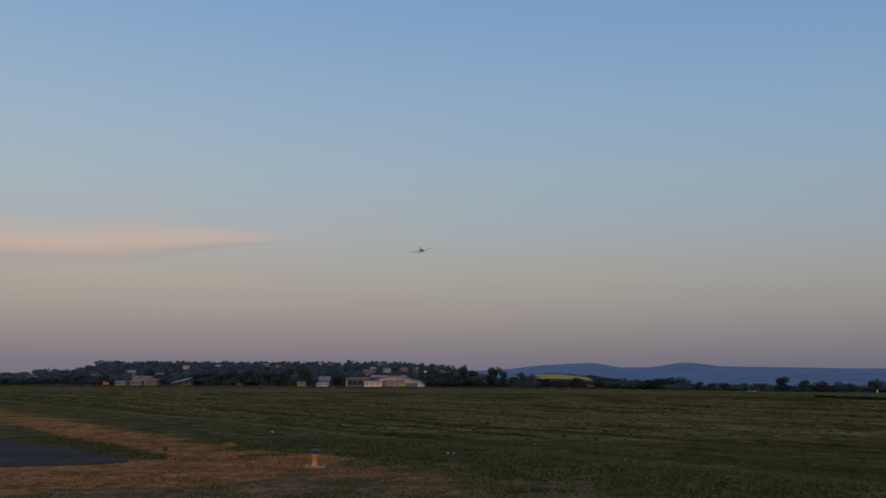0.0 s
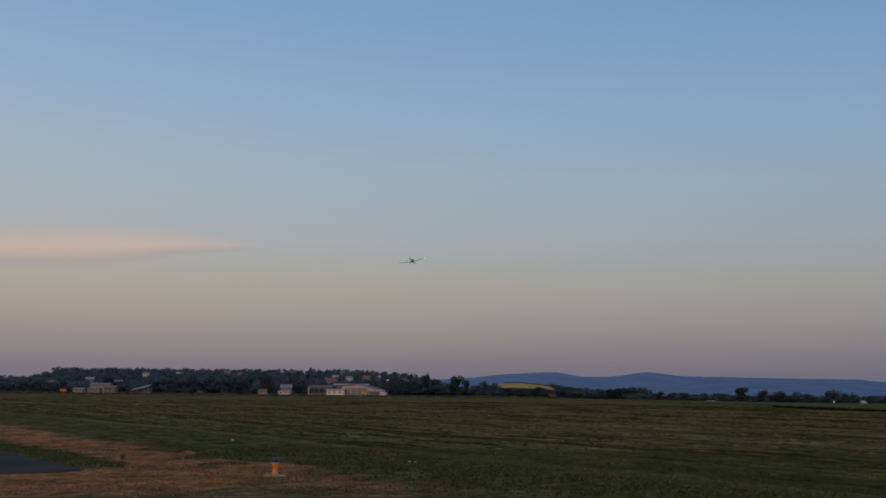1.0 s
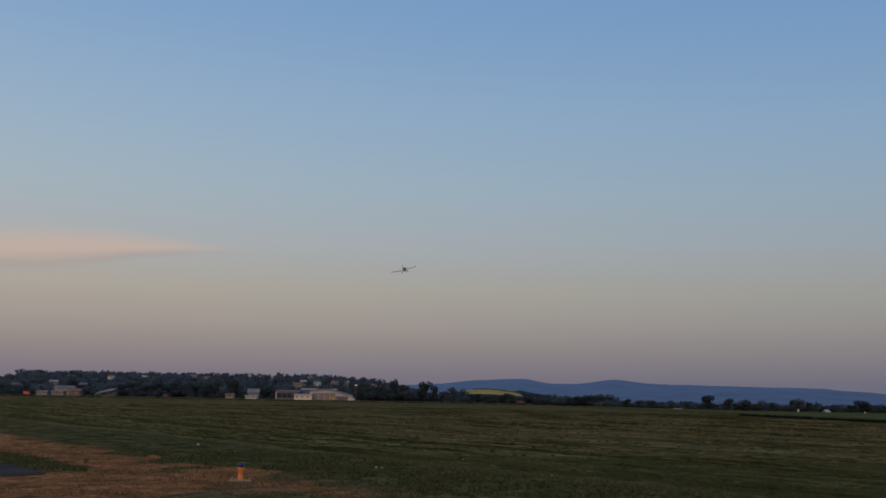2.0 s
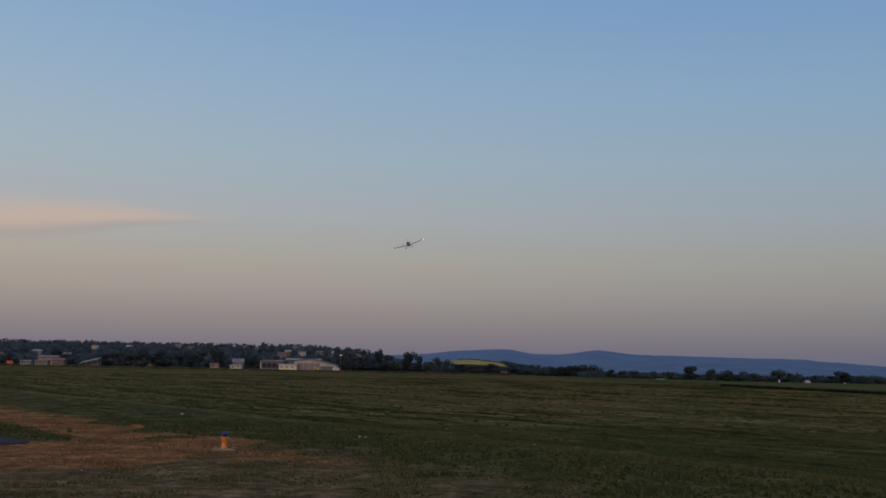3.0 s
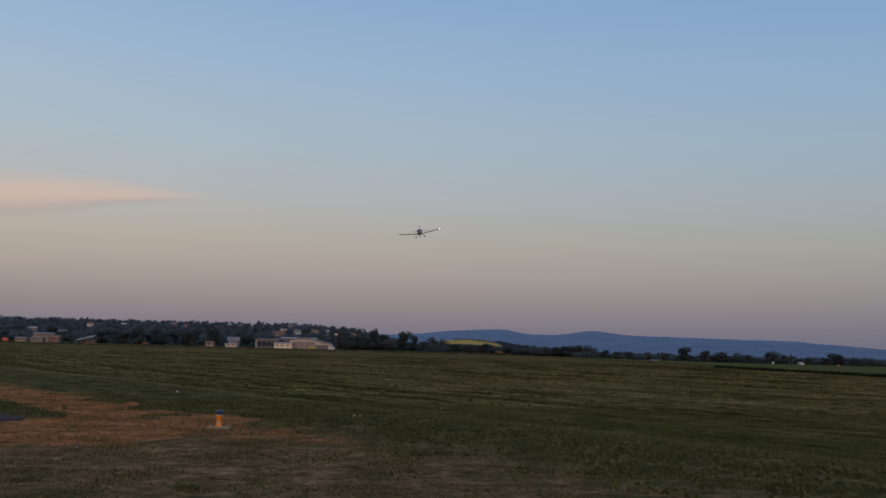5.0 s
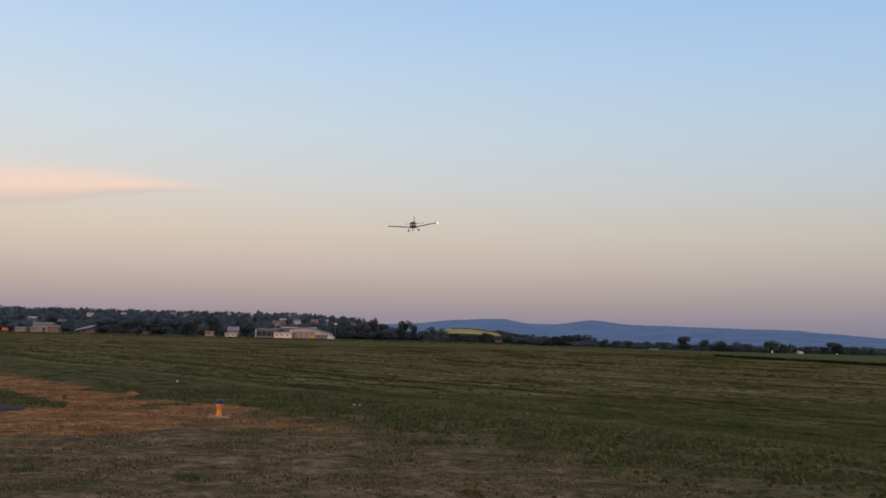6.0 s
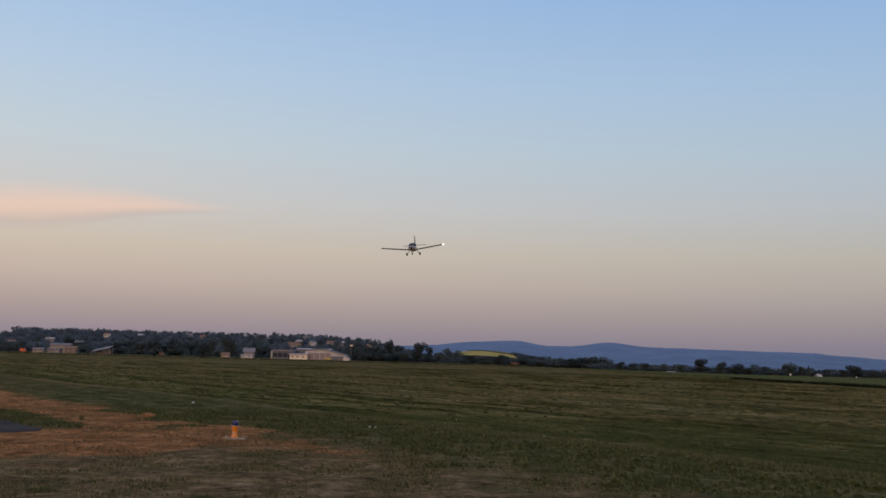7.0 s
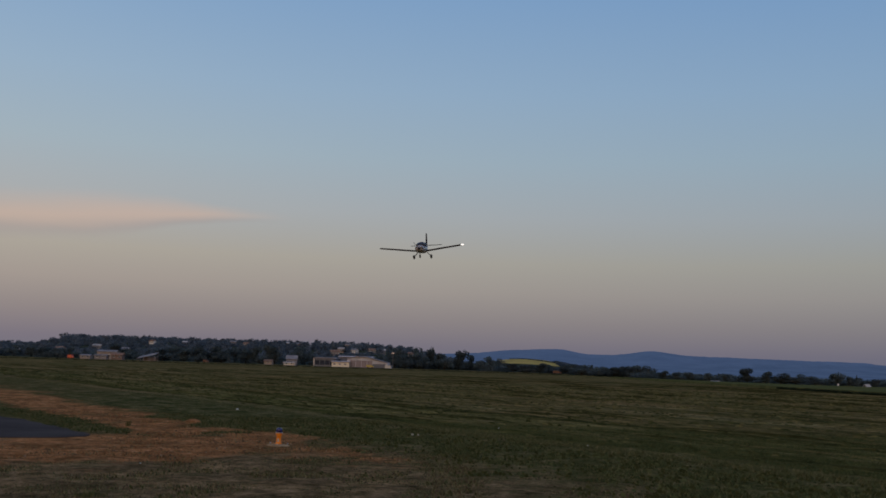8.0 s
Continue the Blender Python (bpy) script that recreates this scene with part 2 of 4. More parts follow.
def wear(x, y):
    """Trodden, straw-pale ground before the strip."""
    s = across(x, y)
    w = noise.noise((x * 0.6, y * 0.6, 11.0)) + 0.6 * noise.noise((x * 1.9, y * 1.9, 13.0)) + 0.4 * noise.noise((x * 4.5, y * 4.5, 17.0))
    return (1 - smooth(5.5, 14.5, s + 2.4 * w)) * (0.3 + 0.7 * smooth(-23.5, -19.5, along(x, y) + w)) * (0.45 + 0.55 * smooth(-0.6, 0.3, w + 0.15))


def ground_sheet():
    def steps(*spans):
        v = []
        for a, b, d in spans:
            v += list(np.arange(a, b, d))
        return v
    xs = steps((-4800, -1500, 300), (-1500, -400, 50), (-400, -40, 20), (-40, -20, 2), (-20, 16, 0.3), (16, 40, 2), (40, 400, 20), (400, 1500, 50), (1500, 4801, 300))
    ys = steps((-4800, -400, 400), (-400, -40, 40), (-40, 8, 4), (8, 44, 0.3), (44, 80, 2), (80, 700, 20), (700, 1500, 40), (1500, 4801, 150))
    verts, dry, worn = [], [], []
    for y in ys:
        for x in xs:
            z = land(x, y)
            d = e = 0.0
            if 8 <= y <= 44.1 and -20.1 <= x <= 16.1:
                level = max(smooth(5.8, 7.0, across(x, y)), smooth(-20.6, -19.2, along(x, y)))
                z += level * smooth(0.35, 1.2, math.hypot(x + 4.24, y - 20.0)) * (0.04 * noise.noise((x * 0.9, y * 0.9, 0.0)) + 0.035 * noise.noise((x * 2.3, y * 2.3, 5.0)))
            if 4 < y < 90 and -60 < x < 40:
                d, e = dryness(x, y), wear(x, y)
            verts.append((x, y, z))
            dry.append(d)
            worn.append(e)
    nx = len(xs)
    faces = [(j * nx + i, j * nx + i + 1, (j + 1) * nx + i + 1, (j + 1) * nx + i) for j in range(len(ys) - 1) for i in range(nx - 1)]
    me = mesh_of("ground", verts, faces, smooth=True)
    me.attributes.new("dry", "FLOAT", "POINT").data.foreach_set("value", dry)
    me.attributes.new("worn", "FLOAT", "POINT").data.foreach_set("value", worn)
    return me


def ground_material():
    m = bpy.data.materials.new("grassland")
    m.use_nodes = True
    nt = m.node_tree
    N, L = nt.nodes.new, nt.links.new
    nt.nodes.clear()
    bsdf, out = N("ShaderNodeBsdfDiffuse"), N("ShaderNodeOutputMaterial")
    L(bsdf.outputs[0], out.inputs[0])
    co = N("ShaderNodeTexCoord")

    def noise_at(scale, detail, vector=None, rough=0.6):
        n = N("ShaderNodeTexNoise")
        n.inputs["Scale"].default_value, n.inputs["Detail"].default_value, n.inputs["Roughness"].default_value = scale, detail, rough
        L(vector or co.outputs["Object"], n.inputs["Vector"])
        return n.outputs[0]

    def ramp_of(value, *stops):
        r = N("ShaderNodeValToRGB")
        while len(r.color_ramp.elements) < len(stops):
            r.color_ramp.elements.new(0.5)
        for e, (p, c) in zip(r.color_ramp.elements, stops):
            e.position, e.color = p, (*c, 1)
        L(value, r.inputs[0])
        return r.outputs[0]

    def mixed(fac, a, b, how="MIX"):
        x = N("ShaderNodeMix")
        x.data_type, x.blend_type = "RGBA", how
        if isinstance(fac, float):
            x.inputs[0].default_value = fac
        else:
            L(fac, x.inputs[0])
        L(a, x.inputs[6])
        L(b, x.inputs[7])
        return x.outputs[2]

    # strips along the mowing direction: stretch the noise along it
    mp = N("ShaderNodeMapping")
    mp.inputs["Rotation"].default_value = (0, 0, radians(-36.87))
    L(co.outputs["Object"], mp.inputs["Vector"])
    sc = N("ShaderNodeMapping")
    sc.inputs["Scale"].default_value = (0.95, 0.05, 0.0)
    L(mp.outputs[0], sc.inputs["Vector"])
    rows_thin = noise_at(1.0, 6.0, sc.outputs[0], 0.66)
    sc3 = N("ShaderNodeMapping")
    sc3.inputs["Scale"].default_value = (0.17, 0.02, 0.0)
    L(mp.outputs[0], sc3.inputs["Vector"])
    rows_wide = noise_at(1.0, 5.0, sc3.outputs[0], 0.7)
    sc2 = N("ShaderNodeMapping")
    sc2.inputs["Scale"].default_value = (0.85, 0.5, 0.0)
    L(mp.outputs[0], sc2.inputs["Vector"])
    straw = noise_at(1.0, 8.0, sc2.outputs[0], 0.78)
    patch = noise_at(0.05, 4.0)
    tuft = noise_at(7.0, 6.0, None, 0.8)
    def math_node(op, a, c):
        n = N("ShaderNodeMath")
        n.operation = op
        for k, v in enumerate((a, c)):
            if isinstance(v, (int, float)):
                n.inputs[k].default_value = v
            else:
                L(v, n.inputs[k])
        return n.outputs[0]

    def span(value, a, c):
        n = N("ShaderNodeMapRange")
        n.interpolation_type = "SMOOTHSTEP"
        n.inputs["From Min"].default_value, n.inputs["From Max"].default_value = a, c
        L(value, n.inputs["Value"])
        return n.outputs[0]

    rows = math_node("ADD", math_node("MULTIPLY", rows_thin, 0.5), math_node("MULTIPLY", rows_wide, 0.5))
    cut = N("ShaderNodeSeparateXYZ")
    L(mp.outputs[0], cut.inputs[0])
    wob = math_node("MULTIPLY", math_node("SUBTRACT", noise_at(0.12, 4.0), 0.5), 5.0)
    s = math_node("ADD", cut.outputs["X"], wob)
    # stubble beyond, a lush uncut band nearer, and the rough verge
    stubble = ramp_of(rows, (0.39, (0.042, 0.046, 0.02)), (0.47, (0.102, 0.087, 0.036)), (0.53, (0.14, 0.108, 0.046)), (0.615, (0.215, 0.17, 0.088)))
    fine = ramp_of(straw, (0.37, (0.3, 0.35, 0.3)), (0.47, (0.8, 0.82, 0.78)), (0.54, (1.2, 1.15, 1.08)), (0.64, (2.1, 1.9, 1.75)))
    stubble = mixed(0.85, stubble, fine, "MULTIPLY")
    lush = ramp_of(rows, (0.41, (0.03, 0.036, 0.013)), (0.49, (0.08, 0.08, 0.028)), (0.58, (0.17, 0.148, 0.064)))
    lush = mixed(0.85, lush, fine, "MULTIPLY")
    mottle = noise_at(0.9, 8.0, None, 0.82)
    verge = ramp_of(mottle, (0.4, (0.034, 0.042, 0.016)), (0.5, (0.086, 0.083, 0.033)), (0.6, (0.175, 0.142, 0.07)))
    field = mixed(span(s, 21.0, 25.0), lush, stubble)
    field = mixed(span(s, 14.2, 16.2), verge, field)
    # a pale line of straw where the cut field meets the verge
    straw_line = ramp_of(mottle, (0.35, (0.09, 0.074, 0.034)), (0.65, (0.26, 0.2, 0.105)))
    lane = math_node("MULTIPLY", span(s, 14.7, 15.5), math_node("SUBTRACT", 1.0, span(s, 15.7, 16.5)))
    field = mixed(math_node("MULTIPLY", lane, span(rows_thin, 0.42, 0.6)), field, straw_line)
    # dusky meadow and undergrowth beyond the airfield
    place = N("ShaderNodeSeparateXYZ")
    L(co.outputs["Object"], place.inputs[0])
    meadow = ramp_of(patch, (0.35, (0.045, 0.056, 0.038)), (0.65, (0.075, 0.085, 0.06)))
    field = mixed(span(place.outputs["Y"], 660.0, 740.0), field, meadow)
    tone = ramp_of(patch, (0.35, (0.82, 0.88, 0.84)), (0.65, (1.2, 1.02, 1.05)))
    field = mixed(1.0, field, tone, "MULTIPLY")
    grain = ramp_of(tuft, (0.34, (0.6, 0.62, 0.58)), (0.66, (1.38, 1.34, 1.28)))
    field = mixed(1.0, field, grain, "MULTIPLY")
    clod = noise_at(4.2, 8.0, None, 0.82)
    earth = ramp_of(clod, (0.34, (0.075, 0.048, 0.024)), (0.43, (0.21, 0.1, 0.044)), (0.53, (0.4, 0.17, 0.066)), (0.66, (0.54, 0.31, 0.165)))
    dust = ramp_of(noise_at(3.2, 8.0, None, 0.84), (0.36, (0.045, 0.04, 0.018)), (0.44, (0.12, 0.082, 0.04)), (0.53, (0.225, 0.142, 0.072)), (0.66, (0.38, 0.25, 0.135)))
    worn = N("ShaderNodeAttribute")
    worn.attribute_name = "worn"
    at = N("ShaderNodeAttribute")
    at.attribute_name = "dry"
    # ragged edges: the bare ground breaks up through the tufts
    blot = ramp_of(noise_at(0.85, 5.0, None, 0.7), (0.36, (0.5, 0.52, 0.5)), (0.5, (0.95, 0.94, 0.93)), (0.64, (1.3, 1.26, 1.22)))
    earth = mixed(1.0, earth, blot, "MULTIPLY")
    dust = mixed(1.0, dust, blot, "MULTIPLY")
    ragged = math_node("MULTIPLY", math_node("SUBTRACT", noise_at(2.6, 7.0, None, 0.75), 0.5), 1.7)
    colour = mixed(span(math_node("ADD", worn.outputs["Fac"], ragged), 0.2, 0.8), field, dust)
    colour = mixed(span(math_node("ADD", at.outputs["Fac"], ragged), 0.2, 0.75), colour, earth)
    L(colour, bsdf.inputs["Color"])
    b = N("ShaderNodeBump")
    b.inputs["Strength"].default_value, b.inputs["Distance"].default_value = 0.7, 0.08
    L(tuft, b.inputs["Height"])
    L(b.outputs[0], bsdf.inputs["Normal"])
    return m


ground = new("ground", ground_sheet())
ground.data.materials.append(ground_material())
tagged(ground, "flat mown grass airfield with parched orange strip", "ground", kind="structure")


def taxiway():
    """The rounded tip of an asphalt apron beside the grass."""
    pts = [(-60.0, 78.0), (-24.0, 37.9), (-15.3, 28.3), (-11.7, 24.8), (-9.6, 22.4), (-8.5, 21.1), (-8.35, 20.5), (-8.7, 20.1), (-9.3, 19.75), (-10.3, 19.2), (-14.0, 17.0), (-30.0, 8.0), (-60.0, -8.0)]
    ragged = []
    for (xa, ya), (xb, yb) in zip(pts, pts[1:]):
        n = max(1, int(min(60, math.hypot(xb - xa, yb - ya) / 0.2)))
        for k in range(n):
            x, y = xa + (xb - xa) * k / n, ya + (yb - ya) * k / n
            ragged.append((x + 0.16 * noise.noise((x * 1.3, y * 1.3, 1.0)) + 0.06 * noise.noise((x * 5, y * 5, 2.0)), y + 0.16 * noise.noise((x * 1.3, y * 1.3, 5.0)) + 0.06 * noise.noise((x * 5, y * 5, 7.0))))
    bm = bmesh.new()
    vs = [bm.verts.new((x, y, 0.016)) for x, y in ragged + pts[-1:]]
    f = bm.faces.new(vs)
    r = bmesh.ops.extrude_face_region(bm, geom=[f])
    bmesh.ops.translate(bm, vec=(0, 0, -0.12), verts=[g for g in r["geom"] if isinstance(g, bmesh.types.BMVert)])
    bmesh.ops.recalc_face_normals(bm, faces=bm.faces)
    me = bpy.data.meshes.new("taxiway")
    bm.to_mesh(me)
    bm.free()
    me.materials.append(M["asphalt"])
    tagged(new("taxiway", me), "grey asphalt taxiway ending in the grass", "road", kind="structure")


taxiway()


def ridge(crest, far, deep, name, label, mat, seed):
    """A long forested ridge along a crest line of (east, height)."""
    xs = np.arange(-4400, 4401, 11.0)
    h = np.interp(xs, [c[0] for c in crest], [c[1] for c in crest])
    k = np.array([1, 2, 3, 4, 5, 4, 3, 2, 1]) / 25
    h = np.convolve(np.pad(h, 4, mode="edge"), k, "valid")
    verts, faces = [], []
    rows = 14
    for i, x in enumerate(xs):
        top = h[i] + 1.6 * noise.noise((x * 0.011, seed, 0)) + 1.3 * noise.noise((x * 0.04, seed + 3, 0)) + 1.1 * noise.noise((x * 0.13, seed + 5, 0))
        for j in range(rows):
            f = j / (rows - 1)
            y = far - deep * (1 - f) ** 1.4
            z = -4 + (top + 4) * (f ** 0.85) * (1 + 0.16 * (1 - f) * noise.noise((x * 0.004, f * 4, 9)))
            verts.append((x, y + 60 * noise.noise((x * 0.003, f * 3, 1)) * (1 - f), z))
        verts.append((x, far + 300, -4))
    n = rows + 1
    for i in range(len(xs) - 1):
        for j in range(rows):
            faces.append((i * n + j, (i + 1) * n + j, (i + 1) * n + j + 1, i * n + j + 1))
    ob = new(name, mesh_of(name, verts, faces, [mat], True))
    tagged(ob, label, "hills", kind="structure")


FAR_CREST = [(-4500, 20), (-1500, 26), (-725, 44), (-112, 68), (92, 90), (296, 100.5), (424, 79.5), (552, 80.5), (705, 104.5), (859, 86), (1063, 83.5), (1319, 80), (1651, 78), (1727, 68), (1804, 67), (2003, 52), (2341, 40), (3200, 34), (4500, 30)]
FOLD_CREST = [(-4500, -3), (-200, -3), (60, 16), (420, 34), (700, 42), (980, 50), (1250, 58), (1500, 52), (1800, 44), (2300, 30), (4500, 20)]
ridge(FAR_CREST, 4500, 900, "far_hills", "long forested hills on the horizon, tinted haze blue", M["hazy_hill"], 0)
ridge(FOLD_CREST, 3950, 700, "near_hills", "low wooded fold before the far hills, tinted haze blue", M["hazy_fold"], 40)


def rape():
    """Flowering field on a far slope, cut by a dark hedge line, laid on the land."""
    def strip(u0, u1, low, high, rows=6):
        verts, faces = [], []
        n = 28
        for i in range(n + 1):
            u = u0 + (u1 - u0) * i / n
            for j in range(rows + 1):
                v = j / rows
                x = 14 + 122 * u
                y = 1960 + low(u) + (high(u) - low(u)) * v
                verts.append((x, y, land(x, y) + 0.6 + 0.4 * noise.noise((x * 0.1, y * 0.1, 0))))
        for i in range(n):
            for j in range(rows):
                a = i * (rows + 1) + j
                faces.append((a, a + rows + 1, a + rows + 2, a + 1))
        return verts, faces
    cut = lambda u: 300 - 270 * u
    for low, high, span in ((lambda u: -30 - 110 * u, lambda u: cut(u) - 12, (0.0, 0.9)), (lambda u: cut(u) + 12, lambda u: 330.0, (0.1, 1.0))):
        ob = new("flower_field", mesh_of("flower_field", *strip(*span, low, high), [M["rape_field"]], True))
        tagged(ob, "yellow flowering crop field on a far slope", "field", kind="structure")


rape()


def crop_bank():
    """Standing crop beyond the mown field, with an upright cut edge."""
    inner = [(39.0, 330.0), (40.5, 210.0), (41.8, 157.0), (43.2, 124.0), (44.6, 100.0), (47.5, 80.0), (52.0, 64.0)]
    verts, faces = [], []
    for x, y in inner:
        for f in np.linspace(0, 1, 16):
            xx = x + (y * 0.45 + 40) * f
            verts.append((xx, y, land(xx, y) + 0.42 + 0.05 * noise.noise((xx, y, 0))))
        verts.append((x - 0.15, y, land(x, y) - 0.1))
    n = 17
    for i in range(len(inner) - 1):
        for j in range(15):
            faces.append((i * n + j, i * n + j + 1, (i + 1) * n + j + 1, (i + 1) * n + j))
        faces.append((i * n + 16, i * n, (i + 1) * n, (i + 1) * n + 16))
    ob = new("crop_field", mesh_of("crop_field", verts, faces, [M["crop"]]))
    tagged(ob, "knee-high green crop beyond the mown grass", "field", kind="structure")


crop_bank()


# ---- the cloud ----
def cloud():
    """A thin evening cloud: stacked soft sheets whose edges thin out."""
    m = bpy.data.materials.new("evening_cloud")
    m.use_nodes = True
    nt = m.node_tree
    N, L = nt.nodes.new, nt.links.new
    nt.nodes.clear()
    out, tr, em, mx = N("ShaderNodeOutputMaterial"), N("ShaderNodeBsdfTransparent"), N("ShaderNodeEmission"), N("ShaderNodeMixShader")
    co = N("ShaderNodeTexCoord")
    sep = N("ShaderNodeSeparateXYZ")
    L(co.outputs["Object"], sep.inputs[0])

    def math_node(op, a, b):
        n = N("ShaderNodeMath")
        n.operation = op
        for k, v in enumerate((a, b)):
            if isinstance(v, (int, float)):
                n.inputs[k].default_value = v
            elif v is not None:
                L(v, n.inputs[k])
        return n.outputs[0]

    def span(value, a, b):
        n = N("ShaderNodeMapRange")
        n.interpolation_type = "SMOOTHSTEP"
        n.inputs["From Min"].default_value, n.inputs["From Max"].default_value = a, b
        L(value, n.inputs["Value"])
        return n.outputs[0]

    mp = N("ShaderNodeMapping")
    mp.inputs["Scale"].default_value = (0.0022, 0.0022, 0.011)
    L(co.outputs["Object"], mp.inputs["Vector"])
    nz = N("ShaderNodeTexNoise")
    nz.inputs["Scale"].default_value, nz.inputs["Detail"].default_value = 1.0, 4.0
    L(mp.outputs[0], nz.inputs["Vector"])
    wob = math_node("MULTIPLY", math_node("SUBTRACT", nz.outputs[0], 0.5), 46.0)
    thick = math_node("ADD", math_node("MULTIPLY", span(sep.outputs["X"], 480, -520), 0.95), 0.3)
    z = math_node("DIVIDE", math_node("ADD", sep.outputs["Z"], wob), thick)
    body = math_node("MULTIPLY", span(z, -112, -48), span(z, 108, -20))
    taper = span(sep.outputs["X"], 575, 60)
    fac = math_node("MULTIPLY", math_node("MULTIPLY", body, taper), 0.54)
    low = N("ShaderNodeValToRGB")
    low.color_ramp.elements[0].color, low.color_ramp.elements[1].color = lin(164, 152, 150), lin(209, 177, 158)
    L(span(z, -80, 0), low.inputs[0])
    L(low.outputs[0], em.inputs["Color"])
    L(fac, mx.inputs[0])
    L(tr.outputs[0], mx.inputs[1])
    L(em.outputs[0], mx.inputs[2])
    L(mx.outputs[0], out.inputs[0])
    verts, faces = [], []
    for i in range(41):
        x = -1300 + 1900 * i / 40
        for j in range(7):
            zz = -150 + 300 * j / 6
            verts.append((x, 90 * math.sin(i * 0.16) - 0.00006 * x * x, zz))
    for i in range(40):
        for j in range(6):
            a = i * 7 + j
            faces.append((a, a + 7, a + 8, a + 1))
    ob = new("cloud", mesh_of("cloud", verts, faces, [m], True))
    ob.matrix_basis = pose(-1450, 4400, 652, 0, 0.6, 0)
    tagged(ob, "thin pink evening cloud streak in the sky", "cloud", kind="structure")


cloud()


# ---- trees ----
def crown_mesh(seed, n, lean=0.0, conifer=False, leaf=(0.03, 0.065)):
    """A crown one metre high and one wide: many small leaf sprays gathered in clumps."""
    rnd = random.Random(seed)
    lobes = []
    if conifer:
        for k in range(9):
            f = k / 8
            lobes.append((0, 0, 0.08 + 0.9 * f, 0.4 * (1 - f) + 0.04, 0.09))
    else:
        for k in range(rnd.randint(7, 11)):
            a, r = rnd.uniform(0, 6.28), rnd.uniform(0.05, 0.3)
            zc = rnd.uniform(0.25, 0.84)
            lobes.append((r * math.cos(a) + lean * zc, r * math.sin(a), zc, rnd.uniform(0.17, 0.29) * (1.25 - 0.6 * abs(zc - 0.45)), rnd.uniform(0.13, 0.22)))
    verts, faces = [], []
    for k in range(n):
        cx, cy, cz, rx, rz = rnd.choice(lobes)
        d = Vector((rnd.gauss(0, 1), rnd.gauss(0, 1), rnd.gauss(0, 1))).normalized()
        q = rnd.uniform(0.6, 1.03)
        c = Vector((cx + d.x * rx * q, cy + d.y * rx * q, cz + d.z * rz * q))
        s = rnd.uniform(*leaf)
        ax = (d + 0.45 * Vector((rnd.gauss(0, 1), rnd.gauss(0, 1), rnd.gauss(0, 1)))).normalized()
        t1 = ax.orthogonal().normalized() * s
        t2 = ax.cross(t1).normalized() * s * rnd.uniform(0.5, 1.0)
        b = len(verts)
        verts += [c - t1, c + t2 * 0.8, c + t1, c - t2 + ax * s * 0.4]
        faces += [(b, b + 1, b + 2), (b, b + 2, b + 3)]
    return verts, faces


CROWNS = []
for k in range(8):
    CROWNS.append(mesh_of("crown", *crown_mesh(40 + k, 950, 0.08 * (k % 3 - 1)), [M["hazed_foliage"]]))
CONIFER = mesh_of("crown", *crown_mesh(77, 800, 0, True), [M["hazed_foliage"]])


def trunk_mesh():
    bm = bmesh.new()
    rod((0, 0, -0.1), (0.01, 0, 0.45), 0.035, 0.022, 7, bm)
    for a, z in ((0.4, 0.35), (2.3, 0.3), (4.2, 0.4), (5.5, 0.45)):
        rod((0.01, 0, z), (0.16 * math.cos(a), 0.16 * math.sin(a), z + 0.28), 0.016, 0.006, 5, bm)
    me = bpy.data.meshes.new("trunk")
    bm.to_mesh(me)
    bm.free()
    me.materials.append(M["bark"])
    return me


TRUNK = trunk_mesh()
tree_count = 0


def tree(x, y, height, width, conifer=False, label="", group="trees along the far edge of the field"):
    global tree_count
    tree_count += 1
    root = new("tree")
    root.matrix_basis = pose(x, y, land(x, y) - 0.1, 0, 0, (tree_count * 67) % 360)
    trunk = new("trunk", TRUNK)
    trunk.parent = root
    trunk.scale = (max(width, height * 0.4), max(width, height * 0.4), height)
    crown = new("crown", CONIFER if conifer else CROWNS[tree_count % 8])
    crown.parent = root
    crown.scale = (width * 1.25, width * 1.25, height)
    tagged(root, label or ("dark narrow conifer at the field edge" if conifer else "dark green broadleaf tree at the field edge"), "tree", group)
    return root


